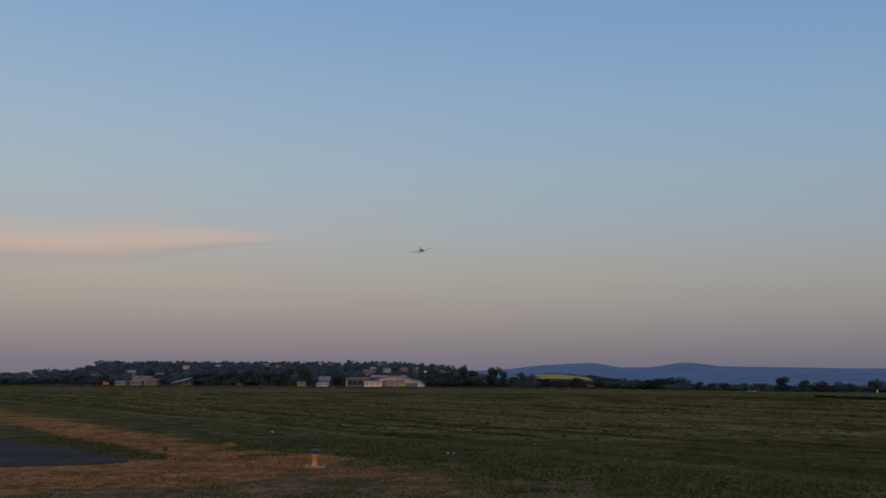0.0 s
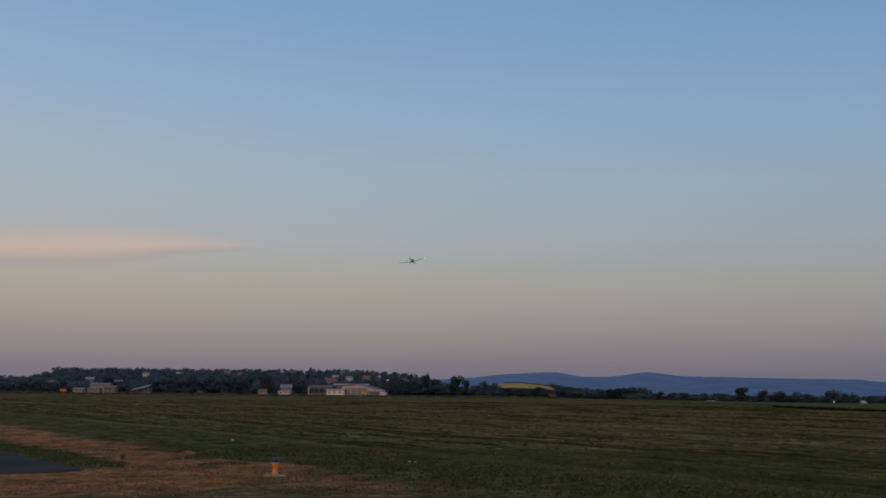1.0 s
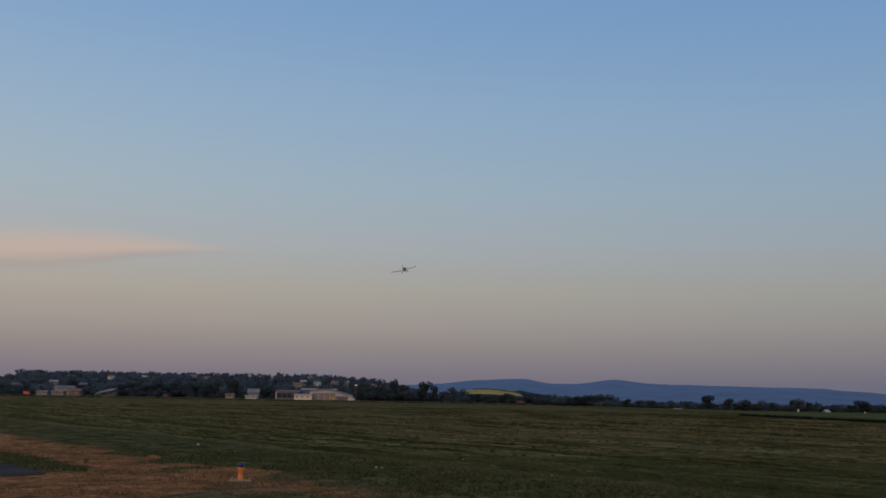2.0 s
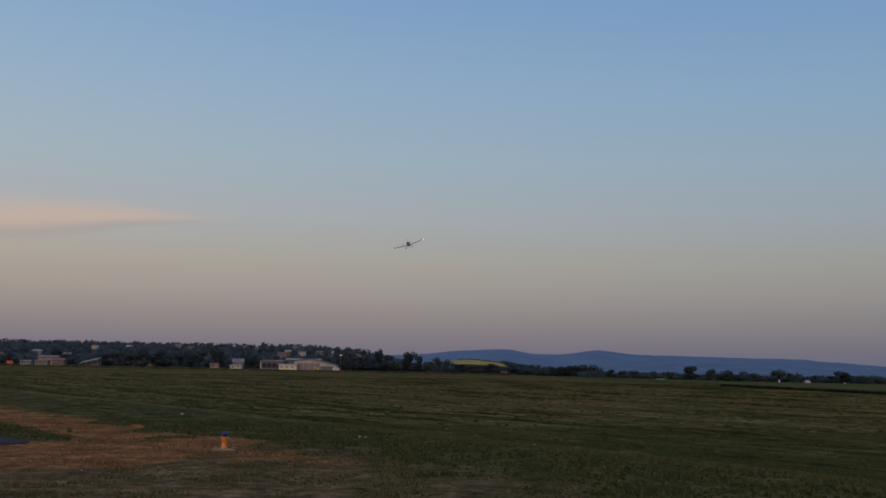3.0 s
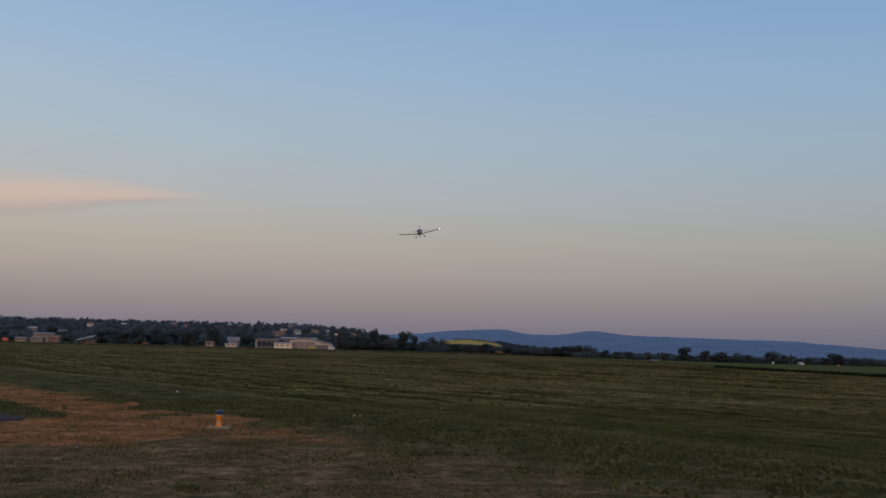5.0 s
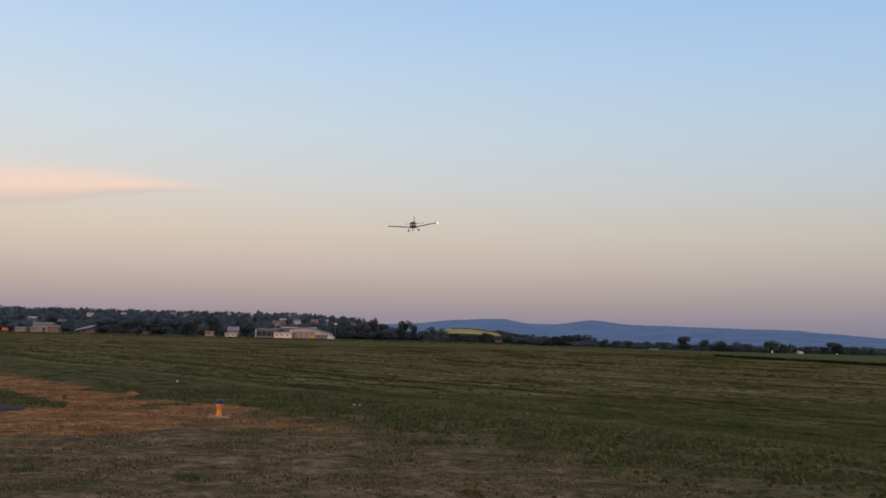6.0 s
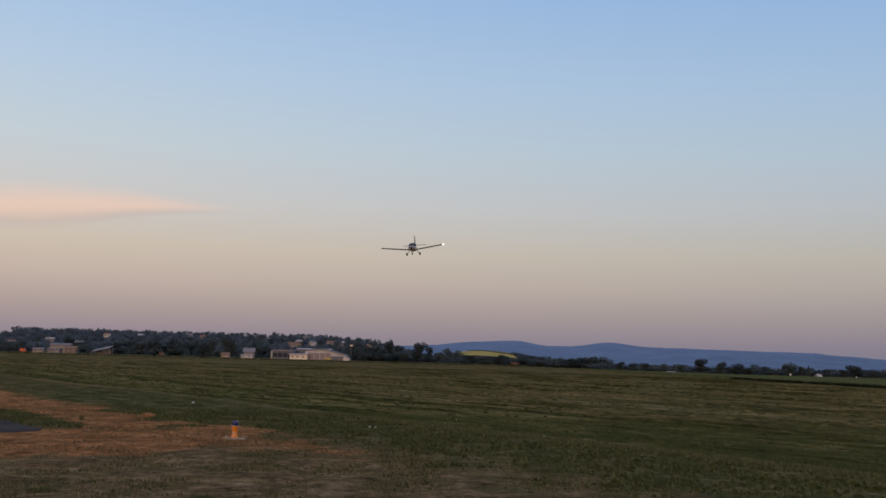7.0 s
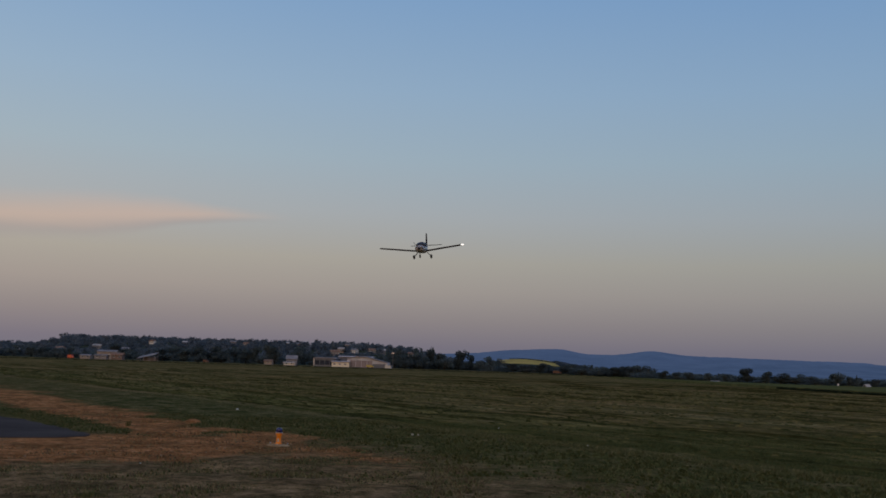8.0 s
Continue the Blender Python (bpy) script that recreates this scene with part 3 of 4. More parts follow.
# east, depth, height, width in metres
TREES = [
    (115.3, 500, 4.3, 4.5), (125.2, 500, 6.8, 6.2), (134.0, 500, 5.7, 4.5), (141.4, 500, 5.0, 6.8), (148.5, 500, 4.9, 5.7), (157.9, 500, 4.6, 4.5),
    (168.7, 500, 6.6, 6.2), (174.0, 500, 5.0, 3.4), (186.3, 500, 3.9, 4.5), (194.8, 500, 3.6, 4.5), (201.9, 500, 5.7, 7.4), (211.8, 500, 4.0, 6.2),
    (220.9, 500, 4.0, 6.2), (231.7, 500, 4.5, 6.8), (243.0, 500, 4.3, 7.4), (106.8, 500, 4.7, 4.0), (97.7, 500, 4.4, 5.1), (91.1, 500, 4.0, 4.0),
    (84.0, 500, 4.3, 4.0), (-67.4, 690, 13.6, 10.8), (-57.2, 700, 14.5, 11.0), (-47.8, 690, 12.2, 9.0), (-43.9, 710, 16.3, 6.5), (-36.8, 690, 12.1, 8.1),
    (-22.8, 680, 13.5, 9.8), (-15.3, 690, 10.7, 5.4), (-1.1, 670, 9.6, 7.0), (5.5, 690, 8.5, 6.3), (-57.7, 660, 8.8, 9.5), (-48.7, 665, 8.3, 10.4),
    (-31.5, 660, 8.0, 9.5), (-7.2, 670, 7.6, 8.8), (13.1, 640, 5.7, 9.2), (22.2, 640, 5.2, 10.0), (30.5, 640, 6.1, 8.4), (67.0, 900, 11.1, 15.3),
    (77.2, 900, 11.9, 15.3), (39.1, 650, 5.7, 8.5), (46.5, 640, 4.7, 7.5), (73.0, 640, 5.8, 9.2), (79.7, 650, 6.4, 9.3), (84.3, 640, 6.1, 9.2),
    (89.4, 640, 6.9, 10.0), (94.5, 640, 6.7, 9.2), (98.9, 640, 4.6, 6.7), (64.0, 640, 4.8, 8.4), (56.7, 640, 4.6, 8.4), (70.5, 660, 5.4, 7.8),
    (-240.4, 720, 8.9, 11.3), (-235.9, 730, 10.4, 11.4), (-224.5, 720, 9.3, 11.3), (-215.1, 720, 11.2, 12.2), (-208.9, 730, 10.7, 12.4), (-197.1, 720, 12.9, 12.2),
    (-189.9, 730, 12.1, 12.4), (-179.1, 720, 11.3, 11.3), (-172.5, 720, 13.1, 6.6), (-161.9, 720, 14.2, 8.5), (-157.8, 720, 11.9, 7.5), (-140.6, 720, 11.5, 10.3),
    (-137.6, 730, 13.0, 10.5), (-312.4, 720, 8.6, 10.3), (-271.1, 730, 9.1, 10.5), (-262.5, 720, 7.5, 9.4), (-290.9, 760, 11.8, 9.9), (-318.9, 720, 6.8, 9.4),
    (-328.7, 720, 7.4, 11.3), (-338.9, 720, 7.9, 11.3), (-351.2, 720, 8.4, 12.2), (-368.5, 730, 6.5, 11.4), (-375.7, 720, 5.3, 12.2), (-386.0, 720, 5.1, 12.2),
]
for tx, ty, th, tw in TREES:
    tree(tx + (4.0 if 62 < tx < 100 and 600 < ty < 700 else 0.0), ty, th * (1.12 if ty == 500 else 1.2 if 62 < tx < 100 and ty < 700 else 0.72 if ty == 900 else 1.05), tw * (1.3 if ty == 500 else 1.1))
tree(-230.0, 1290, 33.5 - land(-230.0, 1290), 5.0, label="tall thin tree standing out on the hilltop", group="trees of the town")
tree(178.0, 500, 5.4, 2.6, True)
tree(-42.0, 705, 14.5, 4.5, True)


def wood(name, label, spots, mat, leaves=150, seed=5):
    """A far wood: many crowns in one mesh."""
    rnd = random.Random(seed)
    shapes = [crown_mesh(seed * 100 + k, leaves, 0.1 * (k % 3 - 1), k == 5, (0.045, 0.085)) for k in range(6)]
    shapes = [(np.array([tuple(v) for v in vs]), np.array(fs)) for vs, fs in shapes]
    V, Fc, base = [], [], 0
    for x, y, h, w in spots:
        vs, fs = shapes[rnd.randrange(6) if rnd.random() < 0.55 else rnd.randrange(5)]
        a = rnd.uniform(0, 6.28)
        rot = np.array([[math.cos(a), -math.sin(a), 0], [math.sin(a), math.cos(a), 0], [0, 0, 1]])
        p = (vs @ rot.T) * (w * 1.2, w * 1.2, h) + (x, y, land(x, y) - 0.1 * h)
        V.append(p)
        Fc.append(fs + base)
        base += len(p)
    ob = new(name, mesh_of(name, np.concatenate(V).tolist(), np.concatenate(Fc).tolist(), [mat]))
    tagged(ob, label, "woods", kind="stuff")


# east, depth, width: houses that show between the trees of the town hill
HOUSES = [(-420.8, 955, 13), (-396.6, 985, 11), (-350.2, 940, 9), (-385.0, 1115, 8), (-350.1, 1125, 10), (-301.7, 1150, 9), (-279.2, 1120, 8), (-258.4, 1250, 9), (-243.2, 1245, 10), (-158.4, 1000, 12), (-160.6, 1055, 9), (-145.5, 1050, 8), (-131.9, 1085, 10), (-118.4, 1075, 8), (-172.3, 1185, 8), (-411.4, 890, 11), (-465.6, 960, 10), (-451.8, 890, 12), (-91.6, 1120, 8), (-69.2, 930, 7)]
rnd = random.Random(12)
hedge = [(14 + 122 * u + rnd.uniform(-1, 1), 1960 + 300 - 270 * u + rnd.uniform(-5, 5), rnd.uniform(2.8, 4.2), rnd.uniform(4, 6)) for u in np.linspace(0.2, 1.0, 60)]
knoll = [(rnd.uniform(126, 182), rnd.uniform(1860, 2150), rnd.uniform(2.5, 6.0), rnd.uniform(8, 14)) for k in range(150)]
knoll += [(rnd.uniform(-20, 128), rnd.uniform(1650, 1790), rnd.uniform(1.2, 3.2), rnd.uniform(8, 13)) for k in range(90)]
wood("slope_scrub", "hazy scrub and hedges on the far slope", knoll, M["hazed_foliage_far"], 110, 9)
wood("field_hedge", "dark hedge across the flowering slope", hedge, M["hazed_foliage"], 110, 10)
rnd = random.Random(11)
spots = []
for k in range(1300):
    y = rnd.uniform(790, 1420)
    x = rnd.uniform(-0.62, -0.035) * y
    if x > -110 and rnd.random() < 0.5:
        continue
    open_view = any(hy - 75 < y < hy + 5 and abs(x - hx * y / hy) < 0.25 * hw + 1.0 for hx, hy, hw in HOUSES)
    spots.append((x, y, rnd.uniform(3.2, 5.0) if open_view else rnd.uniform(5.5, 9.0), rnd.uniform(7.0, 12.0)))
for k in range(70):
    x = rnd.uniform(-760, -170)
    spots.append((x, 1300 + rnd.uniform(-30, 30), rnd.uniform(6.5, 10), rnd.uniform(5, 10)))
wood("hillside_wood", "green trees covering the town hill, haze in their colour", spots, M["hazed_foliage_far"], 250, 5)
spots = []
for k in range(330):
    y = rnd.uniform(690, 770)
    x = rnd.uniform(-0.56, -0.02) * y
    spots.append((x, y + 12, rnd.uniform(3.5, 7.5), rnd.uniform(6, 10)))
for k in range(110):
    x = rnd.uniform(-82, 0)
    spots.append((x, rnd.uniform(700, 740), rnd.uniform(6, 11) * (1 - 0.5 * smooth(-50, 0, x)), rnd.uniform(6, 9)))
for k in range(60):
    spots.append((rnd.uniform(64, 105), rnd.uniform(645, 665), rnd.uniform(5.2, 7.2), rnd.uniform(5, 8)))
for k in range(260):
    y = rnd.uniform(640, 800)
    spots.append((rnd.uniform(-0.02, 0.16) * y, y, rnd.uniform(3.0, 5.4), rnd.uniform(6, 10)))
for k in range(460):
    y = rnd.uniform(515, 620)
    spots.append((rnd.uniform(0.14, 0.62) * y, y, rnd.uniform(2.8, 5.0), rnd.uniform(6, 10)))
wood("field_edge_scrub", "dark low scrub and bushes behind the airfield", spots, M["hazed_foliage"], 200, 6)
spots = [(x + rnd.uniform(-2, 2), 420 + rnd.uniform(-2, 2), rnd.uniform(0.35, 0.6), rnd.uniform(2.2, 3.6)) for x in np.arange(-250, 50, 1.1)]
# a row of dark leaves added as the shade line below the crop
edge = [(41.9, 149.0), (43.0, 124.0), (44.4, 100.0), (47.3, 80.0), (51.8, 64.0)]
shade_weeds = []
for (xa, ya), (xb, yb) in zip(edge, edge[1:]):
    for k in range(320):
        f = rnd.random()
        shade_weeds.append((xa + (xb - xa) * f + rnd.uniform(-0.4, 0.2), ya + (yb - ya) * f, rnd.uniform(0.3, 0.46), rnd.uniform(0.5, 1.0)))
wood("crop_edge_weeds", "dark weeds standing in for the shaded crop edge", shade_weeds, M["shade_weeds"], 26, 8)
wood("boundary_hedge", "low dark hedge along the airfield boundary", spots, M["shade_weeds"], 110, 7)


# ---- buildings ----
def house(x, y, w, d, h, wall, roof, yaw=0.0, rise=1.8, label="", windows=2, name="house", base=None):
    """A gabled house: walls, roof with eaves, door and windows."""
    root = new(name)
    root.matrix_basis = pose(x, y, land(x, y) if base is None else base, 0, 0, yaw)
    part("wall", box(-w / 2, w / 2, -d / 2, d / 2, -2.0, h), M[wall], root)
    bm = bmesh.new()
    o, t = 0.45, 0.18
    for sgn in (-1, 1):
        ring = [(-w / 2 - o, sgn * (d / 2 + o), h - 0.2), (w / 2 + o, sgn * (d / 2 + o), h - 0.2), (w / 2 + o, 0, h + rise), (-w / 2 - o, 0, h + rise)]
        low = [(a, b, c - t) for a, b, c in ring]
        vs = [bm.verts.new(p) for p in ring + low]
        for f in ((0, 1, 2, 3), (7, 6, 5, 4), (0, 4, 5, 1), (1, 5, 6, 2), (2, 6, 7, 3), (3, 7, 4, 0)):
            bm.faces.new([vs[i] for i in f])
    bmesh.ops.recalc_face_normals(bm, faces=bm.faces)
    part("roof", bm, M[roof], root)
    for sgn in (-1, 1):
        g = bmesh.new()
        vs = [g.verts.new(p) for p in ((sgn * (w / 2 - 0.01), -d / 2, h), (sgn * (w / 2 - 0.01), d / 2, h), (sgn * (w / 2 - 0.01), 0, h + rise - 0.2))]
        vs2 = [g.verts.new((v.co.x - sgn * 0.2, v.co.y, v.co.z)) for v in vs]
        g.faces.new(vs)
        g.faces.new(list(reversed(vs2)))
        for i in range(3):
            g.faces.new((vs[i], vs2[i], vs2[(i + 1) % 3], vs[(i + 1) % 3]))
        bmesh.ops.recalc_face_normals(g, faces=g.faces)
        part("gable", g, M[wall], root)
    for k in range(windows):
        cx = -w / 2 + w * (k + 0.5) / windows
        win = part("window", box(cx - 0.65, cx + 0.65, -d / 2 - 0.05, -d / 2 + 0.1, h * 0.4, h * 0.4 + 1.2), M["white_paint"], root)
        part("pane", box(cx - 0.55, cx + 0.55, -d / 2 - 0.07, -d / 2 - 0.02, h * 0.4 + 0.1, h * 0.4 + 1.1), M["dark_glass"], win)
    tagged(root, label or "small house with pitched roof among hillside trees", "house", "houses of the town")
    return root


def hangar():
    """The airfield's long hall: low wings round a taller middle."""
    root = new("airfield_hall")
    root.matrix_basis = pose(-90.2, 645, 0.25)
    # the broad low gable of the main hall faces the field
    face = [(-3.4, -1.0), (-3.4, 5.3), (2.6, 6.5), (9.2, 6.5), (22.8, 3.1), (22.8, -1.0)]
    part("main_wall", loft([[(a, -3.6, b) for a, b in face], [(a, 14, b) for a, b in face]]), M["gable_metal"], root, "pale grey gable front")
    bm = bmesh.new()
    for (xa, za), (xb, zb) in zip(face[1:4], face[2:5]):
        loft([[(a, yy, b) for a, b in ((xa - 0.05, za + 0.02), (xb + 0.05, zb + 0.02), (xb + 0.05, zb + 0.27), (xa - 0.05, za + 0.27))] for yy in (-4.6, 14.6)], bm)
    part("main_roof", bm, M["metal_roof"], root, "low pitched metal roof")
    part("left_wall", box(-25.0, -11.5, -2.0, 14, -1.0, 4.7), M["dark_door"], root, "dark glazed left wing")
    part("annex_wall", box(-12.6, -1.4, -8, 2, -1.0, 2.9), M["cream_paint"], root, "white-painted low annex")
    part("side_opening", box(13.2, 21.6, -3.75, -3.5, -1.0, 2.3), M["dark_door"], root, "dark low side opening")
    part("end_wall", box(21.5, 25.3, -7, 0, -1.0, 1.6), M["white_wall"], root, "small white end room")

    def roof(x0, x1, y0, y1, za, zb, zc, name, mid=None):
        mid = (y0 + y1) / 2 if mid is None else mid
        bm = bmesh.new()
        pts = [(y0 - 0.6, za), (mid, zb), (y1 + 0.6, zc)]
        rows = []
        for yy, zz in pts:
            rows.append([bm.verts.new(p) for p in ((x0 - 0.4, yy, zz), (x1 + 0.4, yy, zz), (x1 + 0.4, yy, zz - 0.3), (x0 - 0.4, yy, zz - 0.3))])
        for a, b in zip(rows, rows[1:]):
            for k in range(4):
                bm.faces.new((a[k], a[(k + 1) % 4], b[(k + 1) % 4], b[k]))
        bm.faces.new(rows[0])
        bm.faces.new(list(reversed(rows[-1])))
        bmesh.ops.recalc_face_normals(bm, faces=bm.faces)
        return part(name, bm, M["pale_metal"], root)
    roof(-25.2, -11, -2, 14, 5.25, 5.5, 5.4, "left_roof")
    part("fascia", box(-25.5, -10.8, -2.75, -2.55, 4.7, 5.35), M["grey_wall"], root, "pale roof-edge board")
    part("corner_post", box(-25.4, -24.9, -2.5, -2.1, -1.0, 4.6), M["white_wall"], root, "white corner post")
    roof(-11.5, 11.0, 14, 24, 6.6, 7.1, 6.6, "rear_roof")
    part("rear_wall", box(-11.5, 11.0, 14.2, 24, -1.0, 6.4), M["dark_door"], root)
    roof(-12.8, -1.2, -8, 2, 3.1, 3.5, 3.3, "annex_roof")
    for k in range(4):
        x0 = -1.8 + k * 3.65
        part("sliding_door", box(x0 + 0.6, x0 + 3.9, -3.82, -3.5, -0.8, 4.2), M["mauve_door"], root, "mauve-grey sliding hangar door")
    for k in range(4):
        x0 = -24.4 + k * 3.2
        part("window", box(x0, x0 + 2.8, -2.1, -1.95, 0.8, 3.6), M["dark_glass"], root)
    for k in range(3):
        x0 = -11.6 + k * 3.4
        win = part("window", box(x0, x0 + 1.6, -8.08, -7.9, 0.9, 2.0), M["white_paint"], root)
        part("pane", box(x0 + 0.12, x0 + 1.48, -8.12, -8.04, 1.0, 1.9), M["mauve_door"], win)
    tagged(root, "long white and grey airfield hall with metal roofs", "hangar")


hangar()
house(-131.6, 652, 6.8, 7, 4.3, "grey_wall", "metal_roof", 8, 2.2, "grey two-storey house with pale roof by the field", 3)
house(-131.4, 644, 7.0, 4, 1.8, "white_wall", "pale_roof", 0, 0.5, "white flat-roofed garage by the field", 2, "garage")
house(-144.4, 641, 5.0, 5, 2.5, "beige_wall", "tile_roof", 0, 0.8, "small beige shed at the edge of the airfield", 1, "shed")
house(-269.4, 690, 13.0, 9, 5.6, "beige_wall", "metal_roof", 4, 1.1, "large pale house with shallow roof beside the airfield", 4)
house(-277.6, 672, 7.0, 5, 2.6, "beige_wall", "metal_roof", 0, 0.6, "low pale outbuilding beside the airfield", 2, "outbuilding")
house(-255.2, 671, 7.2, 6, 3.6, "brick_wall", "tile_roof", 4, 1.2, "brown brick outbuilding beside the airfield", 2, "outbuilding")
house(-265.4, 668, 8.4, 5, 2.9, "grey_wall", "metal_roof", 0, 0.5, "low grey shed beside the airfield", 2, "shed")
for k, (hx, hy, hw) in enumerate(HOUSES):
    house(hx, hy, hw * 0.72, 6.5, 3.3 + (k * 7 % 4) * 0.5, ("beige_wall", "grey_wall", "beige_wall", "white_wall")[k % 4], ("tile_roof", "pale_roof", "metal_roof")[k % 3], (k * 37) % 50 - 25, 1.4, windows=3,
          base=land(hx, hy))


def lean_to():
    """An open shed with one long slanting grey roof."""
    root = new("open_shed")
    root.matrix_basis = pose(-231.5, 662, 0.4, 0, 0, 0)
    bm = bmesh.new()
    ring = [(-6.4, -3, 1.0), (6.2, -3, 4.0), (6.2, 4, 5.6), (-6.4, 4, 2.6)]
    vs = [bm.verts.new(p) for p in ring + [(a, b, c - 0.2) for a, b, c in ring]]
    for f in ((0, 1, 2, 3), (7, 6, 5, 4), (0, 4, 5, 1), (1, 5, 6, 2), (2, 6, 7, 3), (3, 7, 4, 0)):
        bm.faces.new([vs[i] for i in f])
    part("roof", bm, M["metal_roof"], root, "long slanting metal roof")
    for px, pz in ((-6.0, 0.7), (-2.0, 1.7), (2.0, 2.7), (5.8, 3.6)):
        part("post", box(px - 0.15, px + 0.15, -2.8, -2.5, -1.5, pz), M["grey_wall"], root)
        part("post", box(px - 0.15, px + 0.15, 3.3, 3.6, -1.5, pz + 1.3), M["grey_wall"], root)
    part("wall", box(-4.0, 5.0, 2.6, 2.9, -1.5, 2.2), M["grey_wall"], root)
    tagged(root, "open shed with slanting grey metal roof", "shed")


lean_to()


# ---- vehicles and small far things ----
def van(x, y, length, height, paint, label, yaw=0.0, name="van"):
    """A parked box-bodied vehicle, side on."""
    root = new(name)
    root.matrix_basis = pose(x, y, land(x, y), 0, 0, yaw)
    l, h = length, height
    sec = [(-l / 2, 0.45), (l / 2, 0.45), (l / 2, h * 0.55), (l * 0.36, h * 0.62), (l * 0.24, h), (-l / 2 + 0.1, h), (-l / 2, h * 0.9)]
    body = part("body", loft([[(a, -0.9, b) for a, b in sec], [(a, 0.9, b) for a, b in sec]]), M[paint], root)
    part("windscreen", box(l * 0.25, l * 0.33, -0.92, -0.88, h * 0.65, h * 0.9), M["dark_glass"], body)
    for wx in (-l * 0.3, l * 0.3):
        for wy in (-0.85, 0.85):
            part("wheel", rod((wx, wy - 0.1, 0.36), (wx, wy + 0.1, 0.36), 0.36, None, 14), M["rubber"], root)
    tagged(root, label, "vehicle")


van(-281.2, 655, 3.8, 2.4, "red_paint", "bright orange-red van parked beside outbuildings")
van(-183.5, 634, 3.4, 1.9, "orange_paint", "small rust-orange vehicle parked at the trees", name="car")
van(-77.4, 632, 4.6, 1.7, "yellow_paint", "yellow van parked before the airfield hall")
van(38.6, 600, 5.0, 1.7, "orange_paint", "rust-orange machine parked by the far scrub", name="tractor")


def mast(x, y, h):
    root = new("lamp_mast")
    root.matrix_basis = pose(x, y, land(x, y))
    part("pole", rod((0, 0, 0), (0, 0, h), 0.14, 0.09, 10), M["grey_wall"], root)
    part("lamp_head", box(-0.8, 0.8, -0.5, 0.3, h - 0.1, h + 0.6, 0.12), M["lamp_glow"], root, "glowing pinkish lamp head")
    tagged(root, "pale lamp mast with a lit head", "lamp")


mast(-64.9, 650, 9.6)


def post(x, y, z, h, w, label, name="white_post"):
    root = new(name)
    root.matrix_basis = pose(x, y, z)
    part("shaft", lathe([(w * 0.5, -0.5), (w * 0.5, h * 0.8), (w * 0.36, h * 0.95), (w * 0.1, h)], 12), M["white_wall"], root)
    part("base", box(-w * 0.7, w * 0.7, -w * 0.7, w * 0.7, -0.5, h * 0.16, 0.03), M["concrete"], root)
    tagged(root, label, "marker")


post(101.4, 300, -0.9, 1.5, 0.5, "white marker post at the field edge")
house(109.7, 300, 0.8, 0.9, 0.95, "white_wall", "pale_roof", 20, 0.5, "tiny white hut at the edge of the field", 0, "hut", base=-0.85)
post(121.0, 300, -1.0, 1.15, 0.5, "short white marker stone at the field edge", "white_stone")


house(106.0, 484, 3.4, 2.2, 0.7, "cream_paint", "pale_roof", 6, 0.3, "low cream shed before the far trees", 0, "shed", base=land(106.0, 484))
post(100.5, 560, land(100.5, 560), 2.0, 0.7, "white marker post before the far trees")


# ---- the taxiway edge marker ----
def edge_marker():
    root = new("taxiway_light")
    root.matrix_basis = pose(-4.24, 20.0, 0.0, 0, 1.5, 0)
    bm = lathe([(0.22, -0.05), (0.23, 0.008), (0.21, 0.02), (0.1, 0.032)], 28)
    part("base_slab", bm, M["concrete"], root, "round dusty concrete base")
    part("column", lathe([(0.066, 0.03), (0.066, 0.05), (0.05, 0.065), (0.046, 0.15), (0.05, 0.19), (0.066, 0.225), (0.07, 0.25), (0.056, 0.255)], 24), M["marker_yellow"], root, "orange-yellow column", smooth=True)
    part("collar", lathe([(0.068, 0.246), (0.073, 0.25), (0.073, 0.262), (0.062, 0.268)], 24), M["steel"], root)
    part("lens", lathe([(0.058, 0.265), (0.064, 0.28), (0.064, 0.31), (0.054, 0.335), (0.03, 0.35), (0.008, 0.354)], 24), M["marker_lens"], root, "blue glass lens", smooth=True)
    part("sticker", box(-0.014, 0.014, -0.052, -0.044, 0.08, 0.14), M["scrap"], root, "small pale reflective strip")
    for a in (0.6, 2.7, 4.8):
        part("bolt", rod((0.2 * math.cos(a), 0.2 * math.sin(a), 0.03), (0.2 * math.cos(a), 0.2 * math.sin(a), 0.055), 0.016, None, 6), M["steel"], root)
    tagged(root, "yellow taxiway edge light with blue lens", "taxiway light")


edge_marker()


# ---- litter in the grass ----
def scrap(x, y, size, seed, z=0.1):
    rnd = random.Random(seed)
    bm = bmesh.new()
    bmesh.ops.create_icosphere(bm, subdivisions=2, radius=size)
    for v in bm.verts:
        v.co *= rnd.uniform(0.55, 1.1)
        v.co.z *= 0.6
    me = bpy.data.meshes.new("scrap")
    bm.to_mesh(me)
    bm.free()
    me.materials.append(M["scrap"])
    ob = new("litter_scrap", me)
    ob.matrix_basis = pose(x, y, z, 10, 5, seed * 40)
    tagged(ob, "crumpled white scrap lying in the grass", "litter", "white scraps in the grass")


scrap(-8.47, 33.2, 0.05, 1, 0.06)
scrap(-1.87, 23.9, 0.036, 2, 0.05)
scrap(-1.72, 23.8, 0.028, 3, 0.05)
scrap(2.05, 21.6, 0.018, 4, 0.1)
scrap(0.2, 27.1, 0.022, 5, 0.08)
scrap(-5.4, 15.4, 0.015, 6, 0.04)


